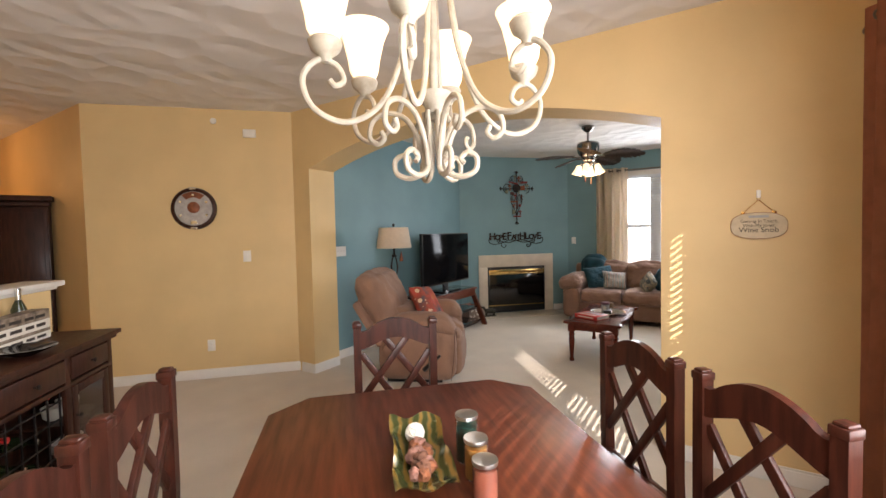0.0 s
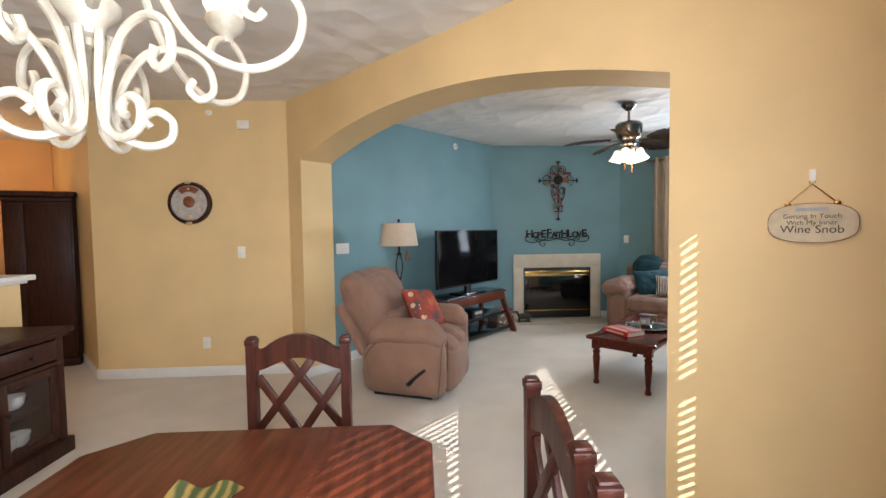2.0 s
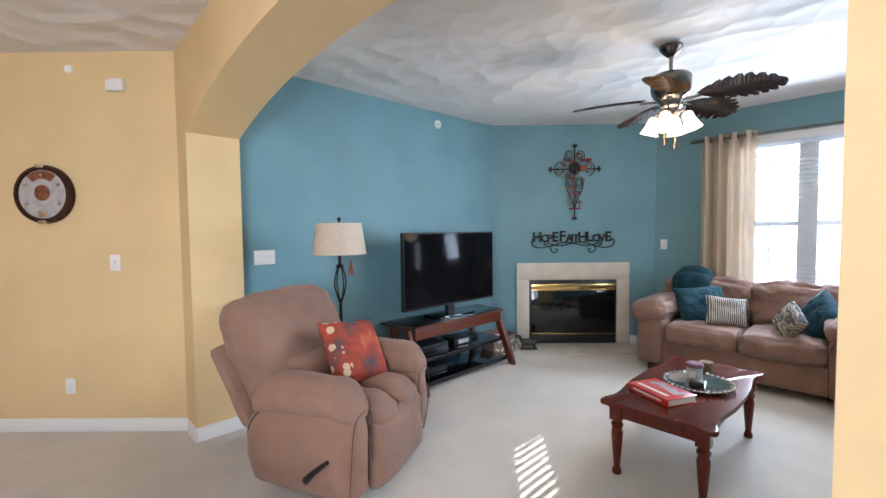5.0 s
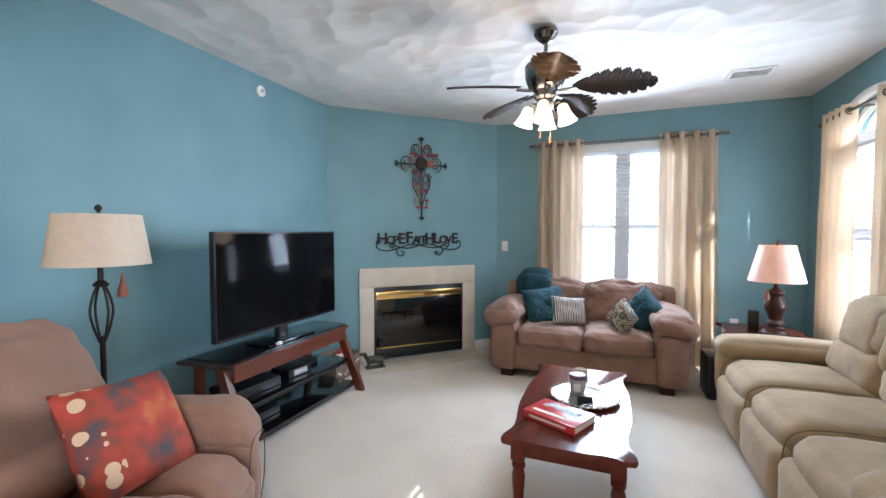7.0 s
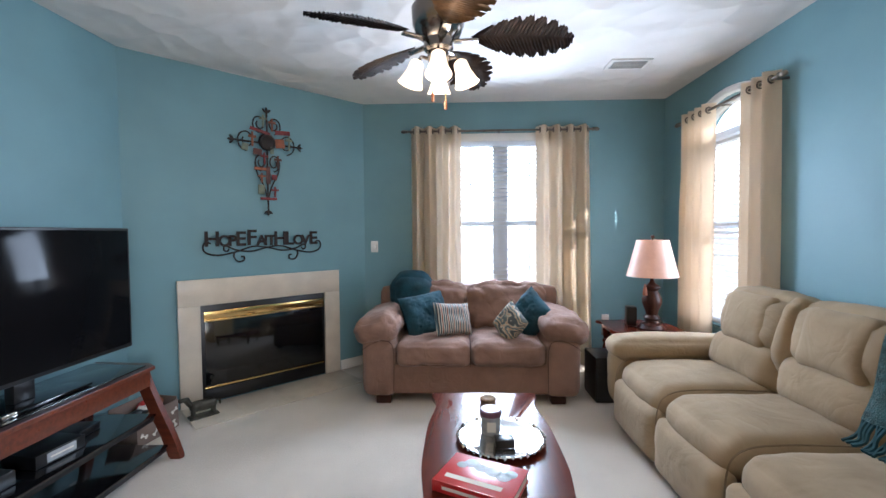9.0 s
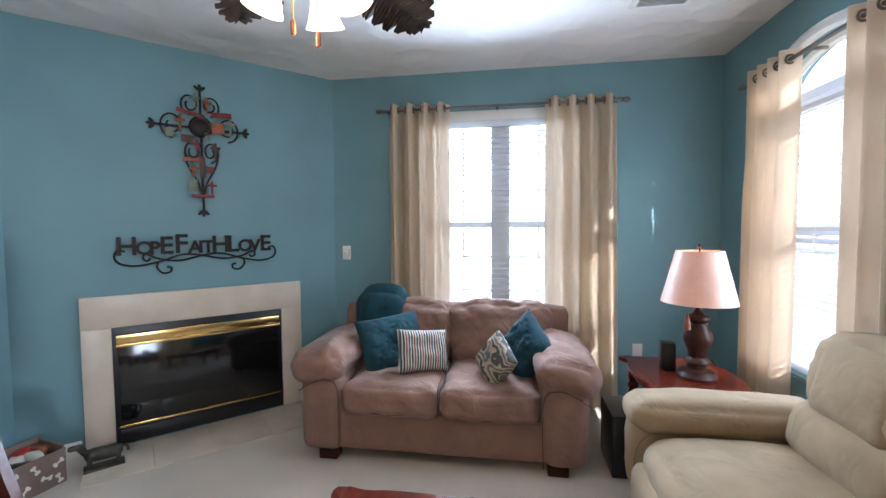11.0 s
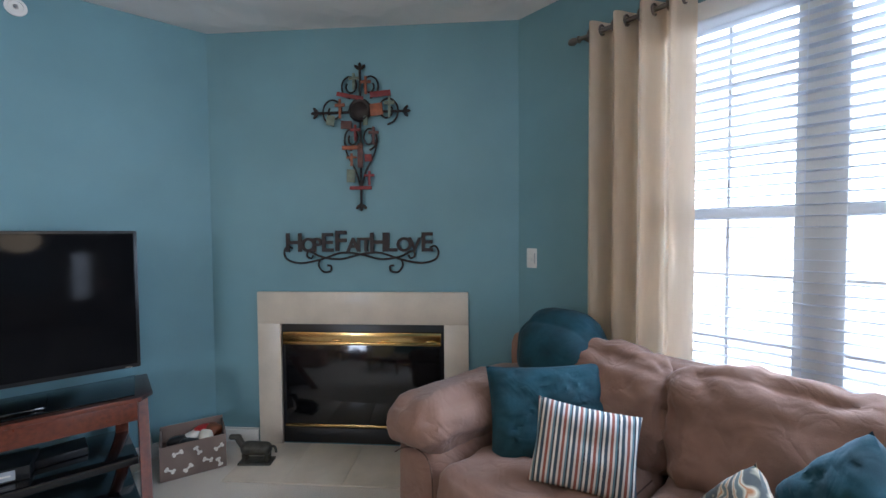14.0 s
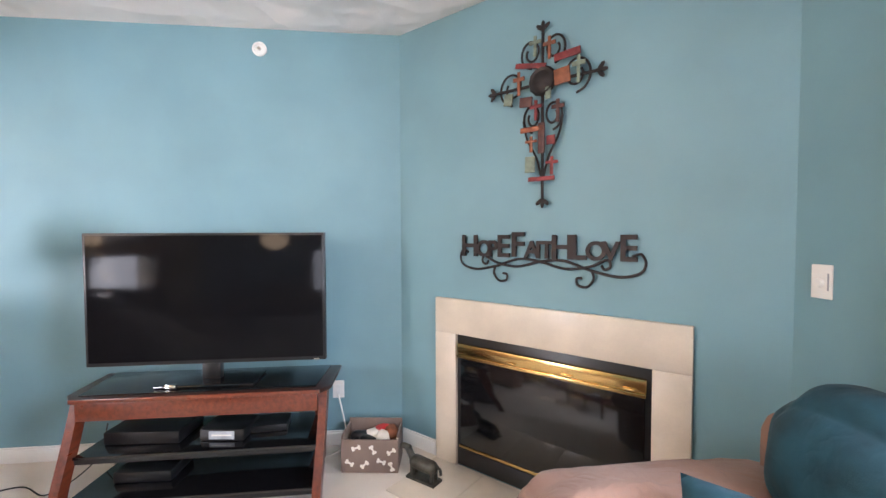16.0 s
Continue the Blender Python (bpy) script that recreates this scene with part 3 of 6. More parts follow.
# metal cross
cr = thing("wall_cross", "dark scrolled iron cross with coloured metal plates", "wall art", DIAG @ pose(0.015, -0.03, 2.137) @ Matrix.Diagonal((1.034, 1, 1.034, 1)))
part("upright", tube([(0, 0, -0.52), (0, 0, 0.32)], 0.008, 8, steps=1), IRON, cr)
part("crossbar", tube([(-0.28, 0, 0.05), (0.28, 0, 0.05)], 0.008, 8, steps=1), IRON, cr)
def fleur(x, z, a):
    bm = bmesh.new()
    for b in (-50, 0, 50):
        m = pose(x, 0, z, 0, a + b, 0) @ pose(0, 0, 0.022)
        move_bm = bmesh.new()
        bmesh.ops.create_uvsphere(move_bm, u_segments=8, v_segments=6, radius=1)
        bmesh.ops.scale(move_bm, vec=(0.011, 0.007, 0.024), verts=move_bm.verts)
        move(move_bm, m)
        me = bpy.data.meshes.new("tmp")
        move_bm.to_mesh(me)
        move_bm.free()
        bm.from_mesh(me)
        bpy.data.meshes.remove(me)
    part("finial", bm, IRON, cr)
fleur(0, 0.31, 0), fleur(0, -0.52, 180), fleur(0.27, 0.05, 90), fleur(-0.27, 0.05, -90)
part("rosette", move(lathe([(0.0, -0.02), (0.03, -0.022), (0.05, -0.012), (0.065, -0.016), (0.075, 0.0), (0.0, 0.004)], 12), pose(0, -0.004, 0.06, -90)), IRON, cr)
def scroll(cx, cz, sx, sz, turn=1.35):
    pts = []
    for k in range(15):
        a = -math.pi / 2 + turn * 2 * math.pi * k / 14
        r = 1 - 0.045 * k
        pts.append((cx + sx * r * math.cos(a), 0.0, cz + sz * r * math.sin(a)))
    part("scroll", tube(pts, 0.006, 6, steps=3), IRON, cr)
for s in (-1, 1):
    scroll(s * 0.062, 0.21, s * 0.06, 0.075), scroll(s * 0.17, 0.06, s * 0.075, 0.09), scroll(s * 0.055, -0.11, s * 0.052, 0.075)
    part("scroll", tube([(s * 0.105, 0, -0.12), (s * 0.085, 0, -0.21), (s * 0.03, 0, -0.32), (0, 0, -0.44)], 0.006, 6), IRON, cr)
PLATE = {"red": RED, "rust": material("rust_enamel", (0.33, 0.11, 0.05), 0.5, 0.3, vary=0.25, scale=25), "sage": material("sage_enamel", (0.22, 0.27, 0.20), 0.5, 0.2, vary=0.25, scale=25), "brown": material("brown_enamel", (0.12, 0.05, 0.04), 0.5, 0.3, vary=0.25, scale=25), "dusty_red": material("dusty_red_enamel", (0.27, 0.04, 0.04), 0.5, 0.3, vary=0.3, scale=25)}
for x, z, w, h, c, a in ((-0.06, 0.145, 0.17, 0.026, "dusty_red", 12), (0.13, 0.155, 0.13, 0.036, "dusty_red", -4), (0.105, 0.06, 0.08, 0.075, "rust", -5), (-0.185, 0.0, 0.05, 0.06, "sage", 8), (-0.085, -0.03, 0.07, 0.05, "brown", 4), (0.035, -0.005, 0.03, 0.06, "sage", 0), (-0.05, -0.17, 0.13, 0.026, "rust", 0), (0.0, -0.22, 0.035, 0.15, "brown", 0), (0.05, -0.235, 0.045, 0.045, "dusty_red", 0), (-0.06, -0.345, 0.055, 0.08, "sage", 2), (0.0, -0.42, 0.14, 0.022, "dusty_red", 0)):
    part("plate", move(box(-w / 2, -0.004, -h / 2, w / 2, 0.004, h / 2, 0.002), pose(x, -0.014, z, 0, a, 0)), PLATE[c], cr)
for x, z, h, c in ((-0.035, 0.235, 0.10, "sage"), (0.04, 0.21, 0.11, "rust"), (-0.125, 0.07, 0.12, "rust"), (0.185, 0.075, 0.13, "sage"), (-0.03, -0.08, 0.10, "dusty_red"), (0.085, -0.10, 0.11, "brown"), (-0.055, -0.245, 0.08, "rust"), (0.055, -0.36, 0.09, "dusty_red")):
    bm = box(x - 0.008, -0.018, z - h / 2, x + 0.008, -0.010, z + h / 2, 0.002)
    box(x - 0.032, -0.0182, z + h * 0.10, x + 0.032, -0.0098, z + h * 0.27, 0.002, bm)
    part("small_cross", bm, PLATE[c], cr)
# words in iron
hs = thing("word_sign", "dark iron sign reading hope faith love", "wall sign", DIAG @ pose(0.0, -0.02, 1.295) @ Matrix.Diagonal((1.035, 1, 1.035, 1)))
x = -0.49
for ch, sz, w, dz in (("H", 0.165, 0.105, 0), ("O", 0.12, 0.075, 0), ("P", 0.12, 0.055, 0), ("E", 0.165, 0.085, 0), ("F", 0.18, 0.085, 0.004), ("A", 0.12, 0.06, 0), ("I", 0.12, 0.025, 0), ("T", 0.12, 0.055, 0), ("H", 0.165, 0.10, 0), ("L", 0.165, 0.075, 0), ("O", 0.12, 0.08, 0), ("V", 0.12, 0.07, 0), ("E", 0.165, 0.10, 0)):
    words("letter", ch, sz, IRON, hs, pose(x, 0, dz, 90, 0, 0) , 0.006, "LEFT", bold=0.0035)
    x += w
for s in (-1, 1):
    part("scroll", tube([(s * 0.44, 0, 0.02), (s * 0.475, 0, 0.03), (s * 0.495, 0, -0.01), (s * 0.47, 0, -0.055), (s * 0.38, 0, -0.075), (s * 0.25, 0, -0.05), (s * 0.12, 0, -0.01), (0, 0, -0.02), (-s * 0.13, 0, -0.05), (-s * 0.25, 0, -0.035), (-s * 0.33, 0, 0.0), (-s * 0.345, 0, -0.03), (-s * 0.32, 0, -0.045), (-s * 0.305, 0, -0.025)], 0.0065, 6), IRON, hs)
    part("scroll", tube([(s * 0.26, 0, -0.05), (s * 0.27, 0, -0.09), (s * 0.24, 0, -0.13), (s * 0.195, 0, -0.125), (s * 0.19, 0, -0.095), (s * 0.215, 0, -0.09)], 0.0065, 6), IRON, hs)

# ---- television and stand ----
tv = thing("television", "black flat-screen television, switched off", "television", pose(-2.068, 6.767, 0, 0, 0, 90))
part("bezel", box(-0.637, -0.022, 0.70, 0.637, 0.022, 1.432, 0.006), BLACK, tv)
part("screen", box(-0.622, -0.0245, 0.722, 0.622, -0.021, 1.418, 0.001), SCREEN, tv, "glossy dark screen")
part("rear_housing", box(-0.40, 0.0225, 0.78, 0.40, 0.06, 1.22, 0.012), BLACK, tv)
part("neck", box(-0.05, 0.0, 0.605, 0.05, 0.05, 0.70, 0.006), BLACK, tv)
part("foot", box(-0.26, -0.10, 0.592, 0.26, 0.14, 0.606, 0.006), GLOSS, tv)
part("status_light", box(0.57, -0.0262, 0.705, 0.60, -0.0225, 0.711), SILVER, tv)
st = thing("tv_stand", "cherry wood television stand with black glass shelves", "tv stand", pose(-2.10, 6.765, 0, 0, 0, 90))
part("top", slab([(-0.70, 0.23), (-0.68, -0.13), (-0.63, -0.195), (0.63, -0.195), (0.68, -0.13), (0.69, 0.23)], 0.555, 0.58, 0.008), DARKTOP, st)
part("glass_top", slab([(-0.64, 0.21), (-0.60, -0.165), (0.60, -0.165), (0.63, 0.21)], 0.5805, 0.588, 0.002), GLOSS, st, "black glass inset")
part("top_edge", box(-0.625, -0.206, 0.556, 0.625, -0.1955, 0.579, 0.003), TVWOOD, st)
part("apron", box(-0.61, -0.185, 0.455, 0.61, -0.155, 0.554, 0.006), TVWOOD, st)
for s in (-1, 1):
    bm = bmesh.new()
    pts = [(s * 0.635, -0.10, 0.55), (s * 0.635, -0.135, 0.45), (s * 0.632, -0.20, 0.30), (s * 0.628, -0.275, 0.14), (s * 0.622, -0.330, 0.0)]
    pth = smooth_path(pts, 5)
    rows = []
    for p in pth:
        rows.append([bm.verts.new((p.x + dx, p.y + dy, max(0.0, p.z))) for dx, dy in ((-0.022, -0.038), (0.022, -0.038), (0.022, 0.038), (-0.022, 0.038))])
    for a, b in zip(rows, rows[1:]):
        for k in range(4):
            bm.faces.new((a[k], a[(k + 1) % 4], b[(k + 1) % 4], b[k]))
    bm.faces.new(rows[0]), bm.faces.new(rows[-1])
    bmesh.ops.bevel(bm, geom=[e for e in bm.edges if abs((e.verts[0].co - e.verts[1].co).z) > 0.005], offset=0.008, segments=2, affect="EDGES")
    part("front_leg", bm, TVWOOD, st)
    part("rear_leg", box(s * 0.56 - 0.03, 0.17, 0, s * 0.56 + 0.03, 0.22, 0.554, 0.006), TVWOOD, st)
for z, d in ((0.27, 0.215), (0.075, 0.285)):
    part("shelf", slab([(-0.58, 0.22), (-0.605, -d), (0.605, -d), (0.58, 0.22)], z, z + 0.014, 0.003), GLOSS, st, "black glass shelf")
    part("shelf_rail", box(-0.605, -d + 0.01, z - 0.03, 0.605, -d + 0.03, z - 0.001, 0.003), BLACK, st)
sb = thing("set_top_box", "black set-top box with a silver front label on the glass shelf", "media box", pose(-2.08, 6.86, 0.285, 0, 0, 84))
part("case", box(-0.12, -0.10, 0, 0.12, 0.10, 0.065, 0.006), BLACK, sb)
part("front_label", box(-0.07, -0.1025, 0.012, 0.07, -0.1005, 0.056), GREY, sb, "silver label")
part("label_bar", box(-0.055, -0.1035, 0.03, 0.055, -0.1026, 0.038), PAPER, sb)
solo("cable_box", box(-0.20, -0.13, 0.285, 0.20, 0.13, 0.355, 0.008), BLACK, "wide black cable box on the glass shelf", "media box", pose(-2.12, 6.44, 0, 0, 0, 86))
solo("media_player", box(-0.1, -0.08, 0.285, 0.1, 0.08, 0.325, 0.006), BLACK, "small black media player on the glass shelf", "media box", pose(-2.14, 7.07, 0, 0, 0, 95))
solo("game_console", box(-0.15, -0.12, 0.09, 0.15, 0.12, 0.15, 0.01), BLACK, "black console on the lower shelf", "console", pose(-2.08, 6.45, 0, 0, 0, 88))
solo("remote_receiver", box(-0.03, -0.012, 0.591, 0.03, 0.012, 0.616, 0.005), SILVER, "small silver receiver on the stand", "receiver", pose(-1.97, 6.60, 0, 0, 0, 85))

# ---- coffee table ----
ct = thing("coffee_table", "cherry coffee table with scalloped top and turned legs", "coffee table", pose(0.135, 6.70, 0))
def scalloped(hx, hy, steps=4):
    """A serpentine outline: eared corners, a dip beside each, a slight swell between."""
    q = [(hx - 0.008, 0.0), (hx - 0.012, 0.32 * hy), (hx - 0.036, 0.62 * hy), (hx - 0.034, 0.78 * hy), (hx - 0.004, hy - 0.045), (hx - 0.014, hy - 0.010), (0.84 * hx, hy), (0.58 * hx, hy - 0.016), (0.25 * hx, hy - 0.006)]
    a = q + [(-x, y) for x, y in q[:0:-1]]
    full = a + [(-x, -y) for x, y in a]
    loop = full + [full[0]]
    seen, out = set(), []
    for p in smooth_path([(x, y, 0) for x, y in loop], steps)[:-1]:
        key = (round(p.x, 4), round(p.y, 4))
        if key not in seen:
            seen.add(key)
            out.append((p.x, p.y))
    return out
part("tabletop", slab(scalloped(0.305, 0.615), 0.425, 0.452, 0.009), CHERRY, ct)
part("apron", slab([(-0.235, -0.545), (0.235, -0.545), (0.235, 0.545), (-0.235, 0.545)], 0.345, 0.4245, 0.004), CHERRY, ct)
LEGP = [(0.018, 0), (0.026, 0.006), (0.026, 0.03), (0.017, 0.045), (0.019, 0.06), (0.030, 0.20), (0.033, 0.25), (0.026, 0.282), (0.034, 0.292), (0.034, 0.305), (0.024, 0.315), (0.030, 0.33)]
for x in (-0.225, 0.225):
    for y in (-0.53, 0.53):
        bm = lathe(LEGP, 16, center=(x, y, 0))
        box(x - 0.034, y - 0.034, 0.33, x + 0.034, y + 0.034, 0.4248, 0.004, bm)
        part("leg", bm, CHERRY, ct)
TT = 0.453
bk = thing("book", "thick red hardback with grey figures on its cover", "book", pose(0.075, 6.40, TT, 0, 0, -25))
part("pages", box(-0.145, -0.10, 0.004, 0.145, 0.098, 0.036), PAPER, bk)
bm = box(-0.15, -0.105, 0.036, 0.15, 0.105, 0.041, 0.001)
box(-0.15, -0.105, 0, 0.15, 0.105, 0.004, 0.001, bm)
box(-0.15, -0.1085, 0.0, 0.15, -0.1045, 0.041, 0.001, bm)
part("cover", bm, RED, bk)
bm = bmesh.new()
for x, y, r in ((-0.06, 0.055, 0.03), (-0.015, 0.04, 0.028), (0.035, 0.035, 0.034), (0.08, 0.02, 0.03), (0.1, 0.045, 0.025), (-0.09, 0.03, 0.022)):
    lathe([(r, 0.0412), (r * 0.9, 0.0418)], 12, bm, (x, y, 0))
part("cover_picture", bm, GREY, bk)
part("title_bar", box(-0.12, -0.07, 0.0412, 0.10, -0.045, 0.0417), PAPER, bk)
part("spine_bar", box(-0.11, -0.1092, 0.014, 0.10, -0.1087, 0.026), PAPER, bk)
tray = thing("serving_tray", "round silver tray with a beaded scalloped rim", "tray", pose(0.18, 6.74, TT))
part("dish", lathe([(0.0, 0.004), (0.125, 0.004), (0.15, 0.012), (0.19, 0.019), (0.188, 0.022), (0.148, 0.016), (0.124, 0.008), (0.0, 0.008)], 40), SILVER, tray)
bm = bmesh.new()
for i in range(36):
    a = 2 * math.pi * i / 36
    bmesh.ops.create_icosphere(bm, subdivisions=1, radius=0.010 if i % 3 else 0.014, matrix=pose(0.192 * math.cos(a), 0.192 * math.sin(a), 0.021))
part("beaded_rim", bm, SILVER, tray)
PURPLE = material("purple_wax", (0.17, 0.08, 0.12), 0.4, vary=0.1)
jr = thing("jar_candle", "purple jar candle with a lid standing on the tray", "candle", pose(0.14, 6.80, TT + 0.009))
part("glass", lathe([(0.042, 0), (0.045, 0.005), (0.045, 0.075), (0.043, 0.085)], 20), GREY, jr)
part("lid", lathe([(0.0, 0.085), (0.05, 0.085), (0.052, 0.092), (0.052, 0.106), (0.046, 0.112), (0, 0.113)], 20), PURPLE, jr, "purple lid")
part("label", box(-0.02, -0.0465, 0.02, 0.02, -0.0445, 0.065), PAPER, jr)
solo("coaster_box", box(-0.042, -0.03, 0, 0.042, 0.03, 0.035, 0.003), BLACK, "small black box on the silver tray", "box", pose(0.19, 6.68, TT + 0.009, 0, 0, 5))
solo("pillar_candle", lathe([(0.042, 0), (0.044, 0.01), (0.04, 0.05), (0.043, 0.07), (0.035, 0.075), (0, 0.068)], 18), material("tan_wicker", (0.34, 0.22, 0.12), 0.8, vary=0.3, scale=60, bump=0.6, grain=90), "tan textured candle on the coffee table", "candle", pose(0.145, 7.05, TT))

# ---- loveseat ----
ls = thing("loveseat", "brown microfibre loveseat with pillow arms", "loveseat", pose(0.085, 8.62, 0))
part("base", soft(0, 0.02, 0.20, 1.66, 0.80, 0.26, 0.04, n=8, wrinkle=0.003), BROWN, ls)
for s in (-1, 1):
    part("arm_panel", soft(s * 0.745, -0.02, 0.31, 0.27, 0.80, 0.50, 0.07, (0.01, 0.01, 0), n=10, seed=s + 3), BROWN, ls)
    part("arm_pillow", soft(s * 0.765, -0.03, 0.60, 0.36, 0.84, 0.20, 0.095, (0.02, 0.02, 0.035), n=16, wrinkle=0.016, seed=s + 8, tilt=(0, s * 10, 0)), BROWN, ls)
    part("seat_cushion", soft(s * 0.303, -0.075, 0.405, 0.60, 0.70, 0.19, 0.06, (0.0, 0.025, 0.022), n=22, wrinkle=0.016, seed=s + 12), BROWN, ls)
    part("back_cushion", soft(s * 0.36, 0.305, 0.665, 0.74, 0.25, 0.47, 0.10, (0.0, 0.04, 0.02), n=26, wrinkle=0.026, seed=s + 20, tilt=(-14, 0, 0)), BROWN, ls)
part("back_frame", soft(0, 0.40, 0.52, 1.72, 0.20, 0.72, 0.07, n=8), BROWN, ls)
for x in (-0.71, 0.71):
    for y in (-0.33, 0.36):
        part("foot", box(x - 0.06, y - 0.045, 0, x + 0.06, y + 0.045, 0.075, 0.006), DARKWOOD, ls)

STRIPE = material("striped_cloth", (0.6, 0.55, 0.47), 0.85, bump=0.3, grain=400, distance=0.001)
n_, l_ = STRIPE.node_tree.nodes, STRIPE.node_tree.links
tc_, sep_, mul_, frac_, ramp_ = n_.new("ShaderNodeTexCoord"), n_.new("ShaderNodeSeparateXYZ"), n_.new("ShaderNodeMath"), n_.new("ShaderNodeMath"), n_.new("ShaderNodeValToRGB")
mul_.operation, mul_.inputs[1].default_value = "MULTIPLY", 19.0
frac_.operation = "FRACT"
l_.new(tc_.outputs["Object"], sep_.inputs[0]), l_.new(sep_.outputs[0], mul_.inputs[0]), l_.new(mul_.outputs[0], frac_.inputs[0]), l_.new(frac_.outputs[0], ramp_.inputs[0])
ramp_.color_ramp.interpolation = "CONSTANT"
els = ramp_.color_ramp.elements
els[0].position, els[0].color = 0.0, (0.62, 0.58, 0.50, 1)
els[1].position, els[1].color = 0.14, (0.04, 0.06, 0.08, 1)
for p_, c_ in ((0.34, (0.56, 0.52, 0.45, 1)), (0.48, (0.22, 0.07, 0.05, 1)), (0.66, (0.56, 0.52, 0.45, 1)), (0.78, (0.10, 0.17, 0.20, 1)), (0.90, (0.03, 0.03, 0.04, 1))):
    e_ = els.new(p_)
    e_.color = c_
l_.new(ramp_.outputs[0], n_["Principled BSDF"].inputs["Base Color"])
PAISLEY = material("paisley_cloth", (0.45, 0.40, 0.30), 0.85, bump=0.3, grain=400)
n_, l_ = PAISLEY.node_tree.nodes, PAISLEY.node_tree.links
tc_, wv_, ramp_ = n_.new("ShaderNodeTexCoord"), n_.new("ShaderNodeTexWave"), n_.new("ShaderNodeValToRGB")
wv_.wave_type = "RINGS"
wv_.inputs["Scale"].default_value, wv_.inputs["Distortion"].default_value, wv_.inputs["Detail"].default_value, wv_.inputs["Detail Scale"].default_value = 7, 7, 2, 1.2
l_.new(tc_.outputs["Object"], wv_.inputs[0]), l_.new(wv_.outputs[0], ramp_.inputs[0])
els = ramp_.color_ramp.elements
els[0].position, els[0].color = 0.15, (0.07, 0.08, 0.08, 1)
els[1].position, els[1].color = 0.42, (0.55, 0.50, 0.38, 1)
for p_, c_ in ((0.62, (0.36, 0.14, 0.05, 1)), (0.75, (0.55, 0.50, 0.38, 1)), (0.92, (0.12, 0.15, 0.15, 1))):
    els.new(p_).color = c_
l_.new(ramp_.outputs[0], n_["Principled BSDF"].inputs["Base Color"])
FLORAL = material("red_floral_cloth", (0.36, 0.06, 0.03), 0.8, bump=0.3, grain=400)
n_, l_ = FLORAL.node_tree.nodes, FLORAL.node_tree.links
tc_, nz_, ramp_ = n_.new("ShaderNodeTexCoord"), n_.new("ShaderNodeTexNoise"), n_.new("ShaderNodeValToRGB")
nz_.inputs["Scale"].default_value, nz_.inputs["Detail"].default_value = 8, 2
l_.new(tc_.outputs["Object"], nz_.inputs[0]), l_.new(nz_.outputs[0], ramp_.inputs[0])
els = ramp_.color_ramp.elements
els[0].position, els[0].color = 0.32, (0.07, 0.06, 0.07, 1)
els[1].position, els[1].color = 0.44, (0.26, 0.045, 0.02, 1)
for p_, c_ in ((0.58, (0.40, 0.05, 0.03, 1)), (0.70, (0.45, 0.14, 0.04, 1))):
    els.new(p_).color = c_
vr_, lt_, sp_, xl_, an_, mx_ = n_.new("ShaderNodeTexVoronoi"), n_.new("ShaderNodeMath"), n_.new("ShaderNodeSeparateXYZ"), n_.new("ShaderNodeMath"), n_.new("ShaderNodeMath"), n_.new("ShaderNodeMix")
vr_.inputs["Scale"].default_value, vr_.inputs["Randomness"].default_value = 17, 0.6
lt_.operation, lt_.inputs[1].default_value = "LESS_THAN", 0.42
xl_.operation, xl_.inputs[1].default_value = "LESS_THAN", -0.105
an_.operation, mx_.data_type = "MULTIPLY", "RGBA"
mx_.inputs[7].default_value = (0.62, 0.44, 0.28, 1)
l_.new(tc_.outputs["Object"], vr_.inputs[0]), l_.new(vr_.outputs[0], lt_.inputs[0]), l_.new(tc_.outputs["Object"], sp_.inputs[0]), l_.new(sp_.outputs[0], xl_.inputs[0])
l_.new(lt_.outputs[0], an_.inputs[0]), l_.new(xl_.outputs[0], an_.inputs[1]), l_.new(an_.outputs[0], mx_.inputs[0]), l_.new(ramp_.outputs[0], mx_.inputs[6])
l_.new(mx_.outputs[2], n_["Principled BSDF"].inputs["Base Color"])

solo("throw_pillow", pillow(0.49, 0.39, 0.15, 1, 30, 0.024), TEAL, "teal velvet throw pillow leaning on the loveseat's back", "pillow", pose(-0.30, 8.63, 0.66, -24, -4, 42), group="pillows on the loveseat")
solo("throw_pillow", pillow(0.36, 0.29, 0.12, 2), STRIPE, "narrow striped rectangular throw pillow", "pillow", pose(-0.06, 8.515, 0.64, -24, 6, 31), group="pillows on the loveseat")
solo("throw_pillow", pillow(0.36, 0.36, 0.16, 3, 30, 0.020), TEAL, "teal velvet throw pillow standing on one corner", "pillow", pose(0.615, 8.56, 0.675, -20, 34, -60), group="pillows on the loveseat")
solo("throw_pillow", pillow(0.28, 0.28, 0.12, 4), PAISLEY, "small paisley throw pillow standing on one corner", "pillow", pose(0.425, 8.42, 0.625, -20, 34, -60), group="pillows on the loveseat")
bm = soft(0, 0, 0, 0.46, 0.33, 0.38, 0.15, (0.01, 0.03, 0.03), n=24, wrinkle=0.005, seed=31)
for v in bm.verts:
    v.co.z -= 0.10 * max(0.0, v.co.x / 0.26) ** 2
solo("throw_blanket", bm, TEAL, "folded teal blanket draped over the loveseat's back", "blanket", pose(-0.44, 8.965, 0.81, -8, 0, 4))

# ---- sofa ----
so = thing("sofa", "beige microfibre reclining sofa with overstuffed backs", "sofa", pose(1.60, 6.93, 0, 0, 0, -90))
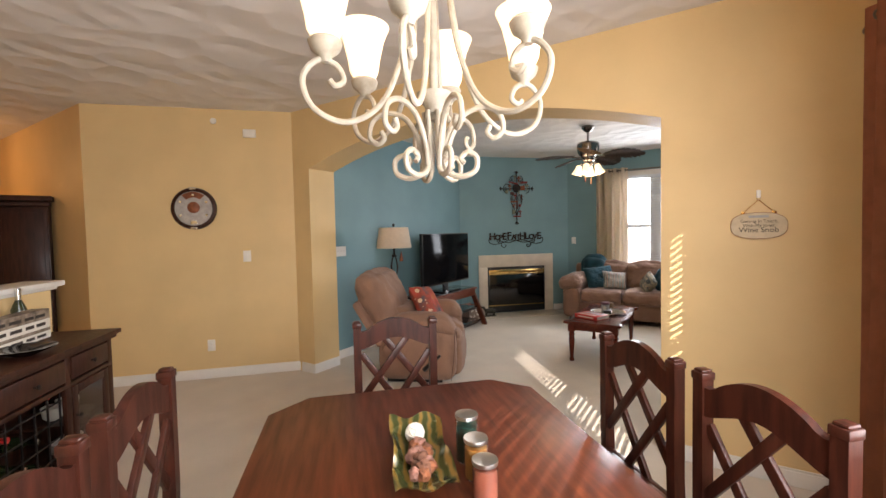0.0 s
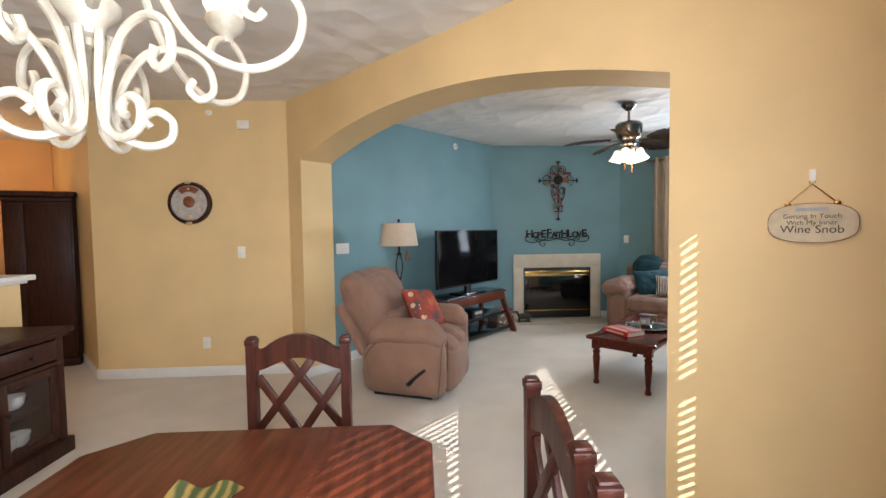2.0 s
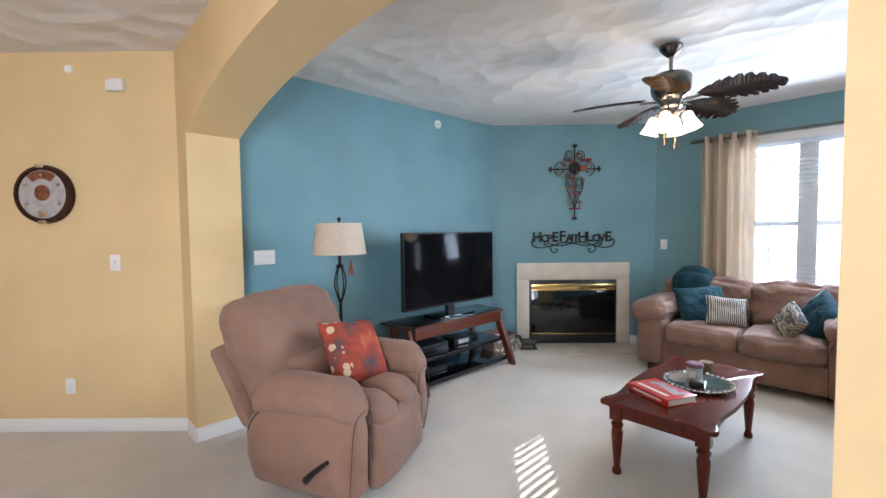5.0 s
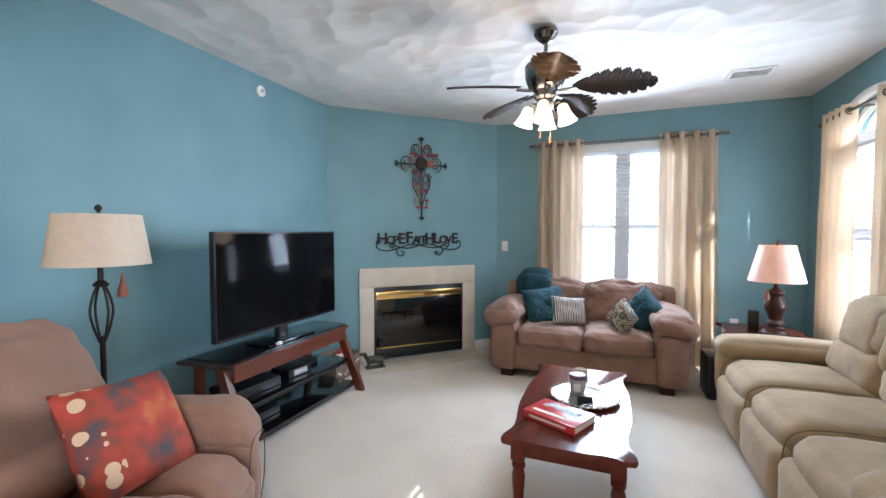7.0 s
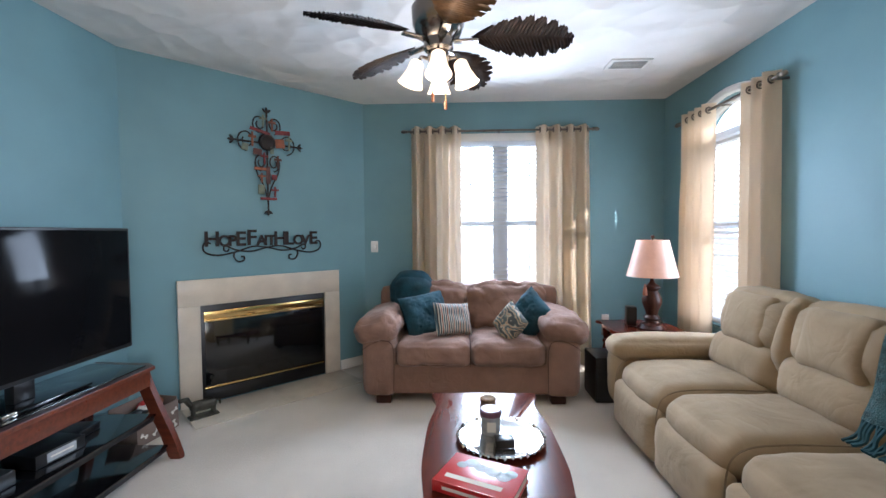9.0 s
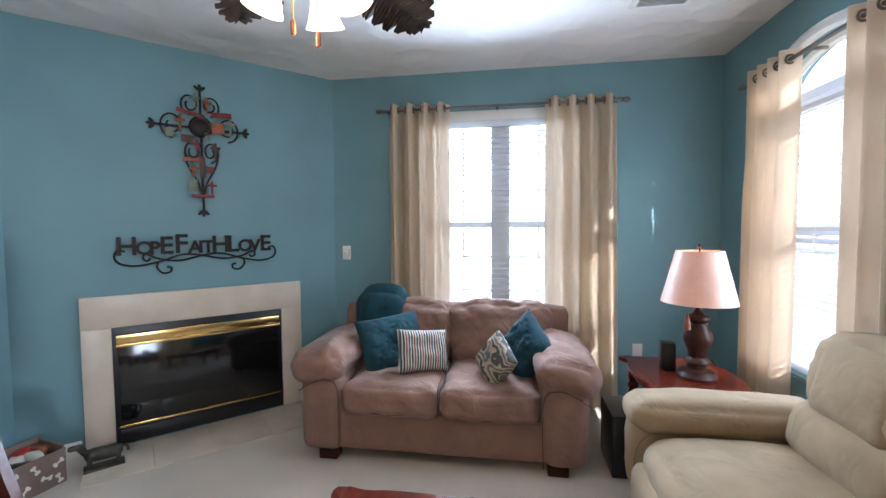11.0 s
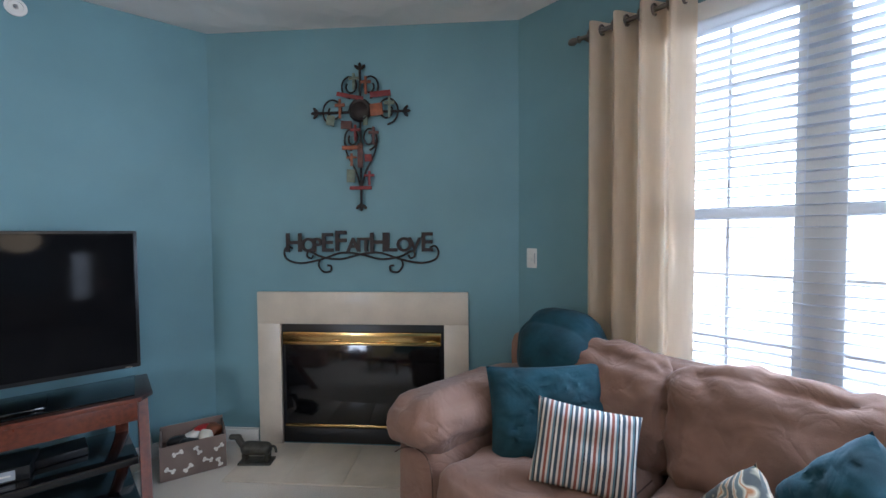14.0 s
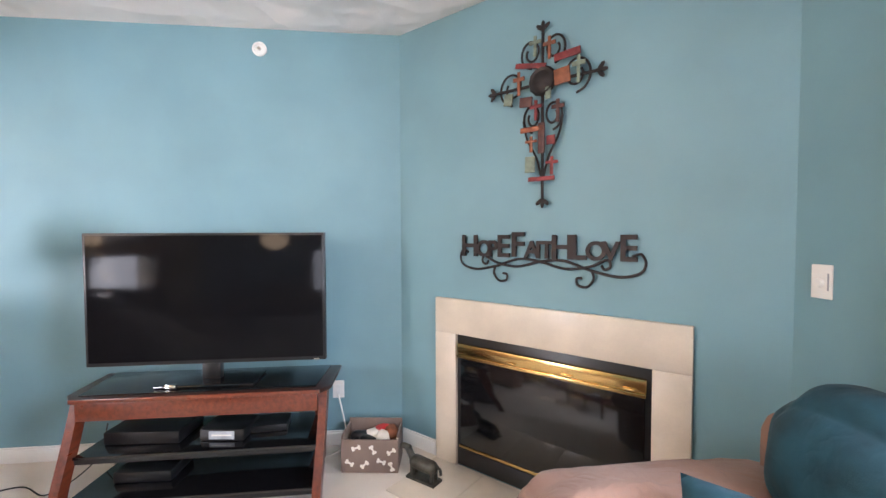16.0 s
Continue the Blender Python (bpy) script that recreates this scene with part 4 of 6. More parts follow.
# local x runs along the sofa (towards the dining room), -y is its front
part("base", soft(0, 0.03, 0.19, 2.14, 0.86, 0.32, 0.06, n=8), BEIGE, so)
for s in (-1, 1):
    part("arm", soft(s * 1.04, -0.03, 0.36, 0.24, 0.92, 0.50, 0.11, (0.01, 0.02, 0.02), n=12, wrinkle=0.006, seed=s + 40), BEIGE, so)
    part("arm_pad", soft(s * 1.03, -0.07, 0.55, 0.28, 0.86, 0.16, 0.075, (0.01, 0.02, 0.02), n=12, wrinkle=0.007, seed=s + 44), BEIGE, so)
for i in (-1, 0, 1):
    x = i * 0.615
    part("seat_cushion", soft(x, -0.10, 0.40, 0.61, 0.74, 0.20, 0.09, (0.0, 0.03, 0.03), n=14, wrinkle=0.006, seed=i + 50), BEIGE, so)
    part("footrest", soft(x, -0.475, 0.215, 0.60, 0.10, 0.31, 0.05, (0.0, 0.02, 0.0), n=10, wrinkle=0.005, seed=i + 54), BEIGE, so)
    part("lumbar_cushion", soft(x, 0.25, 0.58, 0.635, 0.24, 0.30, 0.10, (0.0, 0.05, 0.0), n=12, wrinkle=0.010, seed=i + 58, tilt=(-12, 0, 0)), BEIGE, so)
    part("head_cushion", soft(x, 0.335, 0.815, 0.65, 0.27, 0.37, 0.11, (0.0, 0.05, 0.03), n=14, wrinkle=0.012, seed=i + 62, tilt=(-12, 0, 0)), BEIGE, so)
    part("head_panel", soft(x, 0.205, 0.845, 0.38, 0.08, 0.31, 0.038, (0.0, 0.03, 0.0), n=10, wrinkle=0.006, seed=i + 66, tilt=(-14, 0, 0)), BEIGE, so)
for x in (-0.307, 0.307):
    part("wing_roll", soft(x, 0.27, 0.80, 0.13, 0.20, 0.40, 0.06, (0.0, 0.02, 0.02), n=12, wrinkle=0.008, seed=round(x * 10) + 70, tilt=(-13, 0, 0)), BEIGE, so)
part("back_shell", soft(0, 0.43, 0.55, 2.06, 0.12, 0.72, 0.05, n=8), BEIGE, so)
# throw
tb = thing("knit_throw", "teal knitted throw with a dark fringe over the sofa's back", "blanket", pose(1.60, 6.93, 0, 0, 0, -90))
prof = [(0.455, 0.70), (0.47, 0.98), (0.40, 1.07), (0.28, 1.065), (0.17, 0.97), (0.13, 0.84), (0.10, 0.70), (0.06, 0.60)]
pp = smooth_path([(0, y, z) for y, z in prof], 4)
bm = bmesh.new()
rows = []
for k, p in enumerate(pp):
    rows.append([bm.verts.new((0.27 + 0.60 * i / 24 + 0.04 * (k / len(pp)), p.y - 0.022 + 0.014 * noise.noise(Vector((i * 0.35, k * 0.12, 3))), p.z + 0.022 + 0.01 * noise.noise(Vector((i * 0.3, k * 0.2, 9))))) for i in range(25)])
for a, b in zip(rows, rows[1:]):
    for i in range(24):
        bm.faces.new((a[i], a[i + 1], b[i + 1], b[i]))
bmesh.ops.solidify(bm, geom=list(bm.faces), thickness=0.014)
part("blanket", bm, THROW, tb)
FRINGE = material("dark_teal_fringe", (0.015, 0.07, 0.085), 0.95, vary=0.2, scale=60)
bm = bmesh.new()
for i in range(40):
    x = 0.315 + 0.59 * i / 39
    tube([(x, 0.04, 0.62), (x + random.uniform(-0.01, 0.01), 0.015 + random.uniform(-0.01, 0.01), 0.58), (x + random.uniform(-0.015, 0.015), 0.0, 0.545), (x + random.uniform(-0.02, 0.02), -0.035, 0.528)], 0.0075, 5, bm, 3)
part("fringe", bm, FRINGE, tb, "dark teal yarn fringe")

# ---- recliner ----
rc = thing("recliner", "brown microfibre recliner, its back leaning", "recliner", pose(-1.361, 5.048, 0, 0, 0, 115))
# local -y is the front
part("base", soft(0, -0.02, 0.20, 0.62, 0.66, 0.30, 0.05, n=8), TAUPE, rc)
for s in (-1, 1):
    bm = soft(s * 0.375, -0.06, 0.315, 0.19, 0.70, 0.53, 0.085, (0.02, 0.02, 0.0), n=14, wrinkle=0.008, seed=s + 70)
    for v in bm.verts:
        k = max(0.0, min(1.0, (v.co.y - 0.02) / 0.27))
        v.co.z -= 0.15 * k * k * max(0.0, (v.co.z - 0.30) / 0.28)
        v.co.x -= s * 0.05 * max(0.0, 0.22 - v.co.z) / 0.22
    part("arm", bm, TAUPE, rc)
    bm = soft(s * 0.385, -0.10, 0.595, 0.235, 0.62, 0.17, 0.08, (0.01, 0.02, 0.025), n=16, wrinkle=0.010, seed=s + 74)
    for v in bm.verts:
        k = max(0.0, v.co.y - 0.02) / 0.20
        f = max(0.0, -0.28 - v.co.y) / 0.13
        v.co.z -= 0.075 * k * k + 0.05 * f * f
    part("arm_pad", bm, TAUPE, rc)
for s in (-1, 1):
    part("seat_cushion", soft(s * 0.137, -0.12, 0.425, 0.285, 0.62, 0.19, 0.08, (0, 0.03, 0.03), n=14, wrinkle=0.009, seed=77 + s), TAUPE, rc)
part("footrest", soft(0, -0.405, 0.25, 0.55, 0.11, 0.38, 0.05, (0, 0.03, 0), n=12, wrinkle=0.010, seed=78), TAUPE, rc)
bm = soft(0, 0, 0, 0.87, 0.25, 0.68, 0.115, (0, 0.05, 0.035), n=24, wrinkle=0.016, seed=79)
for v in bm.verts:
    v.co.x *= 1.0 - 0.10 * max(0.0, -v.co.z / 0.34) - 0.05 * max(0.0, v.co.z / 0.34) ** 2
    v.co.y += 0.03 * math.exp(-((v.co.z + 0.12) / 0.05) ** 2) * (1 if v.co.y < 0 else 0)
part("backrest", move(bm, pose(0, 0.325, 0.735, -27)), TAUPE, rc)
part("lumbar_cushion", soft(0, 0.16, 0.60, 0.55, 0.17, 0.24, 0.08, (0, 0.05, 0), n=14, wrinkle=0.012, seed=80, tilt=(-24, 0, 0)), TAUPE, rc)
part("back_shell", soft(0, 0.405, 0.585, 0.89, 0.085, 0.50, 0.04, n=10, wrinkle=0.006, seed=82, tilt=(-31, 0, 0)), TAUPE, rc)
part("lever", tube([(-0.470, -0.14, 0.185), (-0.492, -0.16, 0.205), (-0.500, -0.21, 0.255), (-0.500, -0.295, 0.325)], lambda t: 0.022 - 0.011 * t, 10), BLACK, rc, "black plastic lever")
part("foot_rail", box(-0.30, -0.28, 0, 0.30, 0.26, 0.052, 0.005), BLACK, rc)
part("seam", tube([(-0.455, 0.26, 0.36), (-0.478, 0.20, 0.455), (-0.46, 0.12, 0.535), (-0.36, 0.09, 0.60)], 0.004, 5), SEAM, rc)
solo("throw_pillow", pillow(0.42, 0.41, 0.16, 6), FLORAL, "red and orange floral throw pillow on the recliner", "pillow", pose(-1.315, 5.15, 0.705, -33, 6, 98))

# ---- seams and piping ----
for s in (-1, 1):
    part("piping", tube([(s * 0.455, -0.385, 0.08), (s * 0.475, -0.415, 0.30), (s * 0.455, -0.425, 0.50), (s * 0.38, -0.43, 0.545), (s * 0.30, -0.425, 0.50), (s * 0.285, -0.42, 0.25)], 0.0025, 5), SEAM, rc)
    part("piping", tube([(s * 0.62, -0.42, 0.07), (s * 0.62, -0.42, 0.46), (s * 0.70, -0.425, 0.53), (s * 0.80, -0.425, 0.50), (s * 0.875, -0.42, 0.45)], 0.003, 5), SEAM, ls)
    part("seam", tube([(s * 0.04, -0.385, 0.335), (s * 0.30, -0.402, 0.325), (s * 0.58, -0.385, 0.335)], 0.005, 5), SEAM, ls)
part("seam", tube([(0.0, -0.39, 0.31), (0.0, -0.385, 0.47), (0.0, -0.30, 0.50), (0.0, 0.10, 0.51)], 0.003, 5), SEAM, ls)
for x in (-0.92, -0.307, 0.307, 0.92):
    part("seam", tube([(x, -0.50, 0.06), (x, -0.50, 0.36), (x, -0.44, 0.475), (x, -0.25, 0.505), (x, 0.10, 0.50)], 0.004, 5), SEAMB, so)

# ---- floor lamp ----
fl = thing("floor_lamp", "dark iron floor lamp with a cream drum shade", "floor lamp", pose(-1.97, 5.44, 0))
part("base", lathe([(0.14, 0), (0.145, 0.012), (0.13, 0.022), (0.05, 0.035), (0.025, 0.06)], 28), IRON, fl)
part("pole", tube([(0, 0, 0.05), (0, 0, 0.93)], 0.013, 10, steps=1), IRON, fl)
for k in range(4):
    a = math.pi / 2 * k
    c, s = math.cos(a), math.sin(a)
    part("cage_rod", tube([(0.012 * c, 0.012 * s, 0.90), (0.035 * c, 0.035 * s, 0.97), (0.05 * c, 0.05 * s, 1.05), (0.035 * c, 0.035 * s, 1.13), (0.012 * c, 0.012 * s, 1.18)], 0.006, 6), IRON, fl)
part("collar", lathe([(0.0, 1.17), (0.03, 1.17), (0.034, 1.18), (0.02, 1.195), (0.012, 1.20), (0.012, 1.30), (0, 1.30)], 16), IRON, fl)
part("shade", lathe([(0.205, 1.275), (0.207, 1.275), (0.172, 1.515), (0.170, 1.515), (0.203, 1.277)], 40), LINEN, fl, "cream linen drum shade")
part("finial", lathe([(0.0, 1.50), (0.006, 1.51), (0.006, 1.53), (0.016, 1.54), (0.014, 1.555), (0.0, 1.565)], 12), IRON, fl)
part("tassel", lathe([(0.0, 1.05), (0.022, 1.055), (0.02, 1.09), (0.012, 1.12), (0.004, 1.17)], 10, center=(0.055, 0.065, 0.06)), PLATE["rust"], fl, "rust-brown tassel")

# ---- end table, lamp, speakers ----
et = thing("end_table", "glossy cherry end table with scalloped top", "end table", pose(1.545, 8.47, 0))
part("tabletop", slab(scalloped(0.30, 0.33), 0.553, 0.578, 0.008), CHERRY, et)
part("apron", slab([(-0.22, -0.25), (0.22, -0.25), (0.22, 0.25), (-0.22, 0.25)], 0.47, 0.5525, 0.004), CHERRY, et)
for x in (-0.215, 0.215):
    for y in (-0.245, 0.245):
        bm = lathe([(r, z * 1.36) for r, z in LEGP], 16, center=(x, y, 0))
        box(x - 0.034, y - 0.034, 0.449, x + 0.034, y + 0.034, 0.5528, 0.004, bm)
        part("leg", bm, CHERRY, et)
tl = thing("table_lamp", "turned dark cherry table lamp with a glowing pink-cream shade", "table lamp", pose(1.60, 8.42, 0.579))
part("base", lathe([(0.105, 0), (0.108, 0.012), (0.09, 0.028), (0.085, 0.04), (0.055, 0.055), (0.05, 0.075), (0.065, 0.09), (0.06, 0.105), (0.045, 0.12), (0.05, 0.15), (0.075, 0.215), (0.078, 0.25), (0.06, 0.29), (0.045, 0.32), (0.065, 0.345), (0.06, 0.36), (0.03, 0.375), (0.016, 0.40), (0.016, 0.47), (0, 0.47)], 28), DARKWOOD, tl)
part("shade", lathe([(0.197, 0.440), (0.199, 0.440), (0.124, 0.740), (0.122, 0.740), (0.195, 0.442)], 40), LINEN_LIT, tl, "lit pink-cream fabric shade")
part("finial", lathe([(0.0, 0.725), (0.006, 0.735), (0.006, 0.75), (0.016, 0.76), (0.014, 0.775), (0.0, 0.783)], 12), DARKWOOD, tl)
part("tassel", lathe([(0.0, 0.28), (0.02, 0.285), (0.018, 0.32), (0.012, 0.35), (0.004, 0.38)], 10, center=(-0.07, -0.03, 0)), PLATE["rust"], tl)
lamp("table_lamp_bulb", "POINT", pose(1.60, 8.42, 1.16), 1.0, (1.0, 0.62, 0.36), radius=0.04)
solo("satellite_speaker", box(-0.04, -0.05, 0, 0.04, 0.05, 0.165, 0.008), BLACK, "small black satellite speaker on the end table", "speaker", pose(1.485, 8.56, 0.579, 0, 0, -10))
sub = thing("subwoofer", "black subwoofer standing on the carpet by the end table", "speaker", pose(1.19, 8.44, 0, 0, 0, 0))
part("cabinet", box(-0.09, -0.16, 0.012, 0.09, 0.16, 0.37, 0.008), BLACK, sub)
part("grille", box(-0.078, -0.168, 0.03, 0.078, -0.161, 0.355, 0.004), BLACK, sub)
part("foot", box(-0.085, -0.15, 0, 0.085, 0.15, 0.0118), BLACK, sub)

# ---- ceiling fan ----
FX, FY = -0.10, 7.02
fan = thing("ceiling_fan", "ceiling fan with dark palm-leaf blades and four lit lamps", "ceiling fan", pose(FX, FY, 0))
NICKEL = material("dark_nickel", (0.30, 0.27, 0.25), 0.22, 1.0, vary=0.1, bump=0.03)
part("canopy", lathe([(0.0, 2.735), (0.075, 2.735), (0.078, 2.715), (0.055, 2.685), (0.025, 2.66), (0.0, 2.66)], 28), NICKEL, fan)
part("downrod", lathe([(0.013, 2.53), (0.013, 2.67)], 12), NICKEL, fan)
part("motor", lathe([(0.0, 2.545), (0.06, 2.545), (0.12, 2.53), (0.135, 2.51), (0.13, 2.43), (0.11, 2.38), (0.075, 2.355), (0.075, 2.31), (0.06, 2.295), (0.0, 2.295)], 32), NICKEL, fan)
def leaf_blade():
    bm = bmesh.new()
    n = 54
    ribs = []
    for i in range(n + 1):
        t = i / n
        x = 0.02 + 0.50 * t
        w = 0.14 * (math.sin(math.pi * min(1, t * 0.93 + 0.05)) ** 0.62)
        row = []
        for s in (-1, -0.55, 0, 0.55, 1):
            cut = (1.0, 0.45, 0.2, 0.08, 0.0, 0.0, 0.0)[(i + (3 if s > 0 else 0)) % 7]
            jag = 1 - ((0.16 + 0.30 * t) * cut if abs(s) == 1 and i > 6 else 0) - 0.05 * noise.noise(Vector((i * 0.9, s * 3, 1)))
            row.append(bm.verts.new((x + 0.055 * abs(s) * (1 - t ** 3), s * w * jag, 0.012 * (1 - abs(s)) + (0.0045 if i % 2 else -0.0045) * min(1, 2 * abs(s)) - 0.03 * t * t)))
        ribs.append(row)
    for a, b in zip(ribs, ribs[1:]):
        for k in range(4):
            bm.faces.new((a[k], a[k + 1], b[k + 1], b[k]))
    bmesh.ops.solidify(bm, geom=list(bm.faces), thickness=0.008)
    return bm
blade_mesh = mesh_of("blade", leaf_blade(), LEAF, False)
blade_tan = mesh_of("blade", leaf_blade(), LEAF_TAN, False)
for k, a in enumerate((-75, -3, 69, 141, 213)):
    ob = new("blade", blade_tan if k == 0 else blade_mesh)
    ob.parent = fan
    ob.matrix_local = pose(0, 0, 2.36, 0, 0, a) @ pose(0.14, 0, 0, -17, 1, 0)
    part("blade_arm", move(box(0.07, -0.02, -0.012, 0.20, 0.02, -0.002, 0.004), pose(0, 0, 2.355, 0, 0, a)), NICKEL, fan)
part("light_hub", lathe([(0.0, 2.30), (0.05, 2.295), (0.06, 2.27), (0.045, 2.235), (0.02, 2.22), (0.0, 2.215)], 20), NICKEL, fan)
for k in range(4):
    a = math.radians(-88 + 90 * k)
    c, s = math.cos(a), math.sin(a)
    part("lamp_arm", tube([(0.04 * c, 0.04 * s, 2.26), (0.085 * c, 0.085 * s, 2.275), (0.10 * c, 0.10 * s, 2.25)], 0.009, 8), NICKEL, fan)
    part("lamp_shade", move(lathe([(0.022, 0.0), (0.034, -0.012), (0.04, -0.06), (0.055, -0.105), (0.064, -0.125), (0.058, -0.122), (0.0, -0.06)], 20), pose(0.105 * c, 0.105 * s, 2.255) @ pose(0, 0, 0, 18 * s, -18 * c, 0)), FAN_LIT, fan, "lit frosted glass shade")
for x, y, z in ((-0.03, -0.03, 2.09), (0.035, 0.0, 2.06)):
    part("pull_chain", tube([(x, y, 2.23), (x, y, z)], 0.0025, 5, steps=1), BRASS, fan)
    part("pull", lathe([(0.0, z - 0.05), (0.008, z - 0.045), (0.008, z - 0.012), (0.003, z)], 8, center=(x, y, 0)), PLATE["rust"], fan)
lamp("fan_bulb", "POINT", pose(FX, FY, 2.05), 10, (1.0, 0.75, 0.48), radius=0.22)

# ---- chandelier ----
ch = thing("chandelier", "ivory scrolled iron chandelier with six lit frosted shades", "chandelier", pose(0.54, 2.515, 0) @ Matrix.Diagonal((0.96, 0.96, 1, 1)))
part("stem", lathe([(0.0, 2.735), (0.07, 2.735), (0.065, 2.71), (0.015, 2.69), (0.009, 2.66), (0.009, 2.40), (0.03, 2.38), (0.012, 2.34), (0.012, 1.84), (0.05, 1.83), (0.048, 1.815), (0.028, 1.795), (0.022, 1.775), (0.010, 1.77), (0.012, 1.757), (0.0, 1.75)], 20), IVORY, ch)
arm_rz = [(0.02, 2.34), (0.055, 2.12), (0.09, 1.93), (0.155, 1.79), (0.25, 1.735), (0.335, 1.765), (0.36, 1.835), (0.32, 1.885), (0.272, 1.875), (0.255, 1.84), (0.277, 1.825), (0.292, 1.838)]
mid_rz = [(0.03, 1.62), (0.045, 1.70), (0.085, 1.765), (0.14, 1.785), (0.185, 1.765), (0.195, 1.72), (0.17, 1.70), (0.152, 1.715), (0.16, 1.735)]
low_rz = [(0.03, 1.78), (0.022, 1.68), (0.035, 1.62), (0.075, 1.60), (0.115, 1.615), (0.12, 1.65), (0.095, 1.665), (0.075, 1.65), (0.085, 1.635)]
am = mesh_of("arm", tube([(r, 0, z) for r, z in arm_rz], 0.0080, 8), IVORY)
mm = mesh_of("scroll", tube([(r, 0, z) for r, z in mid_rz], 0.0076, 8), IVORY)
lm = mesh_of("scroll", tube([(r, 0, z) for r, z in low_rz], 0.0078, 8), IVORY)
cm = mesh_of("cup", lathe([(0.0, 1.88), (0.012, 1.88), (0.018, 1.895), (0.038, 1.91), (0.045, 1.93), (0.04, 1.937), (0.0, 1.937)], 18, center=(0.30, 0, 0)), IVORY)
sm = mesh_of("lamp_shade", lathe([(0.034, 1.938), (0.046, 1.96), (0.052, 2.00), (0.066, 2.055), (0.086, 2.10), (0.082, 2.099), (0.062, 2.055), (0.0, 1.98)], 22, center=(0.30, 0, 0)), SHADE_LIT)
for k in range(6):
    for nm, me in (("arm", am), ("cup", cm), ("lamp_shade", sm)):
        ob = new(nm, me)
        ob.parent = ch
        ob.matrix_local = pose(0, 0, 0, 0, 0, -67 + 60 * k)
        if nm == "lamp_shade":
            tagged(ob, "lit frosted glass shade")
    for nm, me in (("scroll", mm), ("scroll", lm)):
        ob = new(nm, me)
        ob.parent = ch
        ob.matrix_local = pose(0, 0, 0, 0, 0, -37 + 60 * k)
lamp("chandelier_bulb", "POINT", pose(0.55, 2.50, 2.5), 10, (1.0, 0.72, 0.42), radius=0.25)

# ---- dining table and chairs ----
DT = pose(0.53, 2.52, 0, 0, 0, 45)           # local y is the far end, x its right side
dt = thing("dining_table", "red-brown wooden dining table with clipped corners", "dining table", DT)
part("tabletop", slab([(-0.43, -0.80), (0.43, -0.80), (0.58, -0.65), (0.58, 0.65), (0.43, 0.80), (-0.43, 0.80), (-0.58, 0.65), (-0.58, -0.65)], 0.680, 0.716, 0.008), TABLEWOOD, dt)
part("apron", slab([(-0.48, -0.68), (0.48, -0.68), (0.48, 0.68), (-0.48, 0.68)], 0.59, 0.6798, 0.003), CHAIRWOOD, dt)
for x in (-0.44, 0.44):
    for y in (-0.62, 0.62):
        part("leg", box(x - 0.04, y - 0.04, 0, x + 0.04, y + 0.04, 0.60, 0.006), CHAIRWOOD, dt)
dc = thing("dining_chair", "dark wooden dining chair with a lattice back", "chair", DT @ pose(0, 1.12, 0), "dining chairs round the table")
# local +y is the chair's back; its seat lies towards -y
for s in (-1, 1):
    bm = bmesh.new()
    pts = [(0.045, 0.0), (0.005, 0.42), (0.0, 0.55), (0.0, 0.945)]
    rows = []
    for y, z in pts:
        rows.append([bm.verts.new((s * 0.205 + dx, y + dy, z)) for dx, dy in ((-0.02, -0.022), (0.02, -0.022), (0.02, 0.022), (-0.02, 0.022))])
    for a, b in zip(rows, rows[1:]):
        for k in range(4):
            bm.faces.new((a[k], a[(k + 1) % 4], b[(k + 1) % 4], b[k]))
    bm.faces.new(rows[0]), bm.faces.new(rows[-1])
    part("back_post", bm, CHAIRWOOD, dc)
    bm = box(s * 0.205 - 0.024, -0.026, 0.945, s * 0.205 + 0.024, 0.026, 0.972, 0.004)
    box(s * 0.205 - 0.019, -0.021, 0.970, s * 0.205 + 0.019, 0.021, 0.982, 0.006, bm)
    part("post_cap", bm, CHAIRWOOD, dc)
    part("front_leg", box(s * 0.20 - 0.02, -0.43, 0, s * 0.20 + 0.02, -0.39, 0.42, 0.004), CHAIRWOOD, dc)
    part("side_rail", box(s * 0.20 - 0.014, -0.39, 0.37, s * 0.20 + 0.014, -0.02, 0.42, 0.003), CHAIRWOOD, dc)
n = 20
bm = ruled([-0.185 + 0.37 * i / n for i in range(n + 1)], lambda x: 0.83 + 0.055 * math.cos(x / 0.185 * math.pi / 2) ** 1.5, lambda x: (0.925 if abs(x) > 0.15 else 0.93 + 0.06 * math.cos(x / 0.15 * math.pi / 2) ** 0.8), -0.014, 0.014)
part("crest_rail", bm, CHAIRWOOD, dc)
for p, q in (((-0.185, 0.80), (0.07, 0.43)), ((-0.06, 0.88), (0.185, 0.56)), ((0.185, 0.80), (-0.07, 0.43)), ((0.06, 0.88), (-0.185, 0.56))):
    d = math.atan2(q[1] - p[1], q[0] - p[0])
    ln = math.hypot(q[0] - p[0], q[1] - p[1])
    off = 0.004 if p[0] < 0 else -0.004
    part("lattice_bar", move(box(0, -0.009 + off, -0.018, ln, 0.009 + off, 0.018, 0.003), pose(p[0], 0, p[1], 0, -math.degrees(d), 0)), CHAIRWOOD, dc)
part("lower_rail", box(-0.185, -0.012, 0.425, 0.185, 0.012, 0.46, 0.003), CHAIRWOOD, dc)
part("seat", soft(0, -0.22, 0.44, 0.46, 0.46, 0.045, 0.02, (0, 0, 0.006), n=6, wrinkle=0.0), CHAIRWOOD, dc)
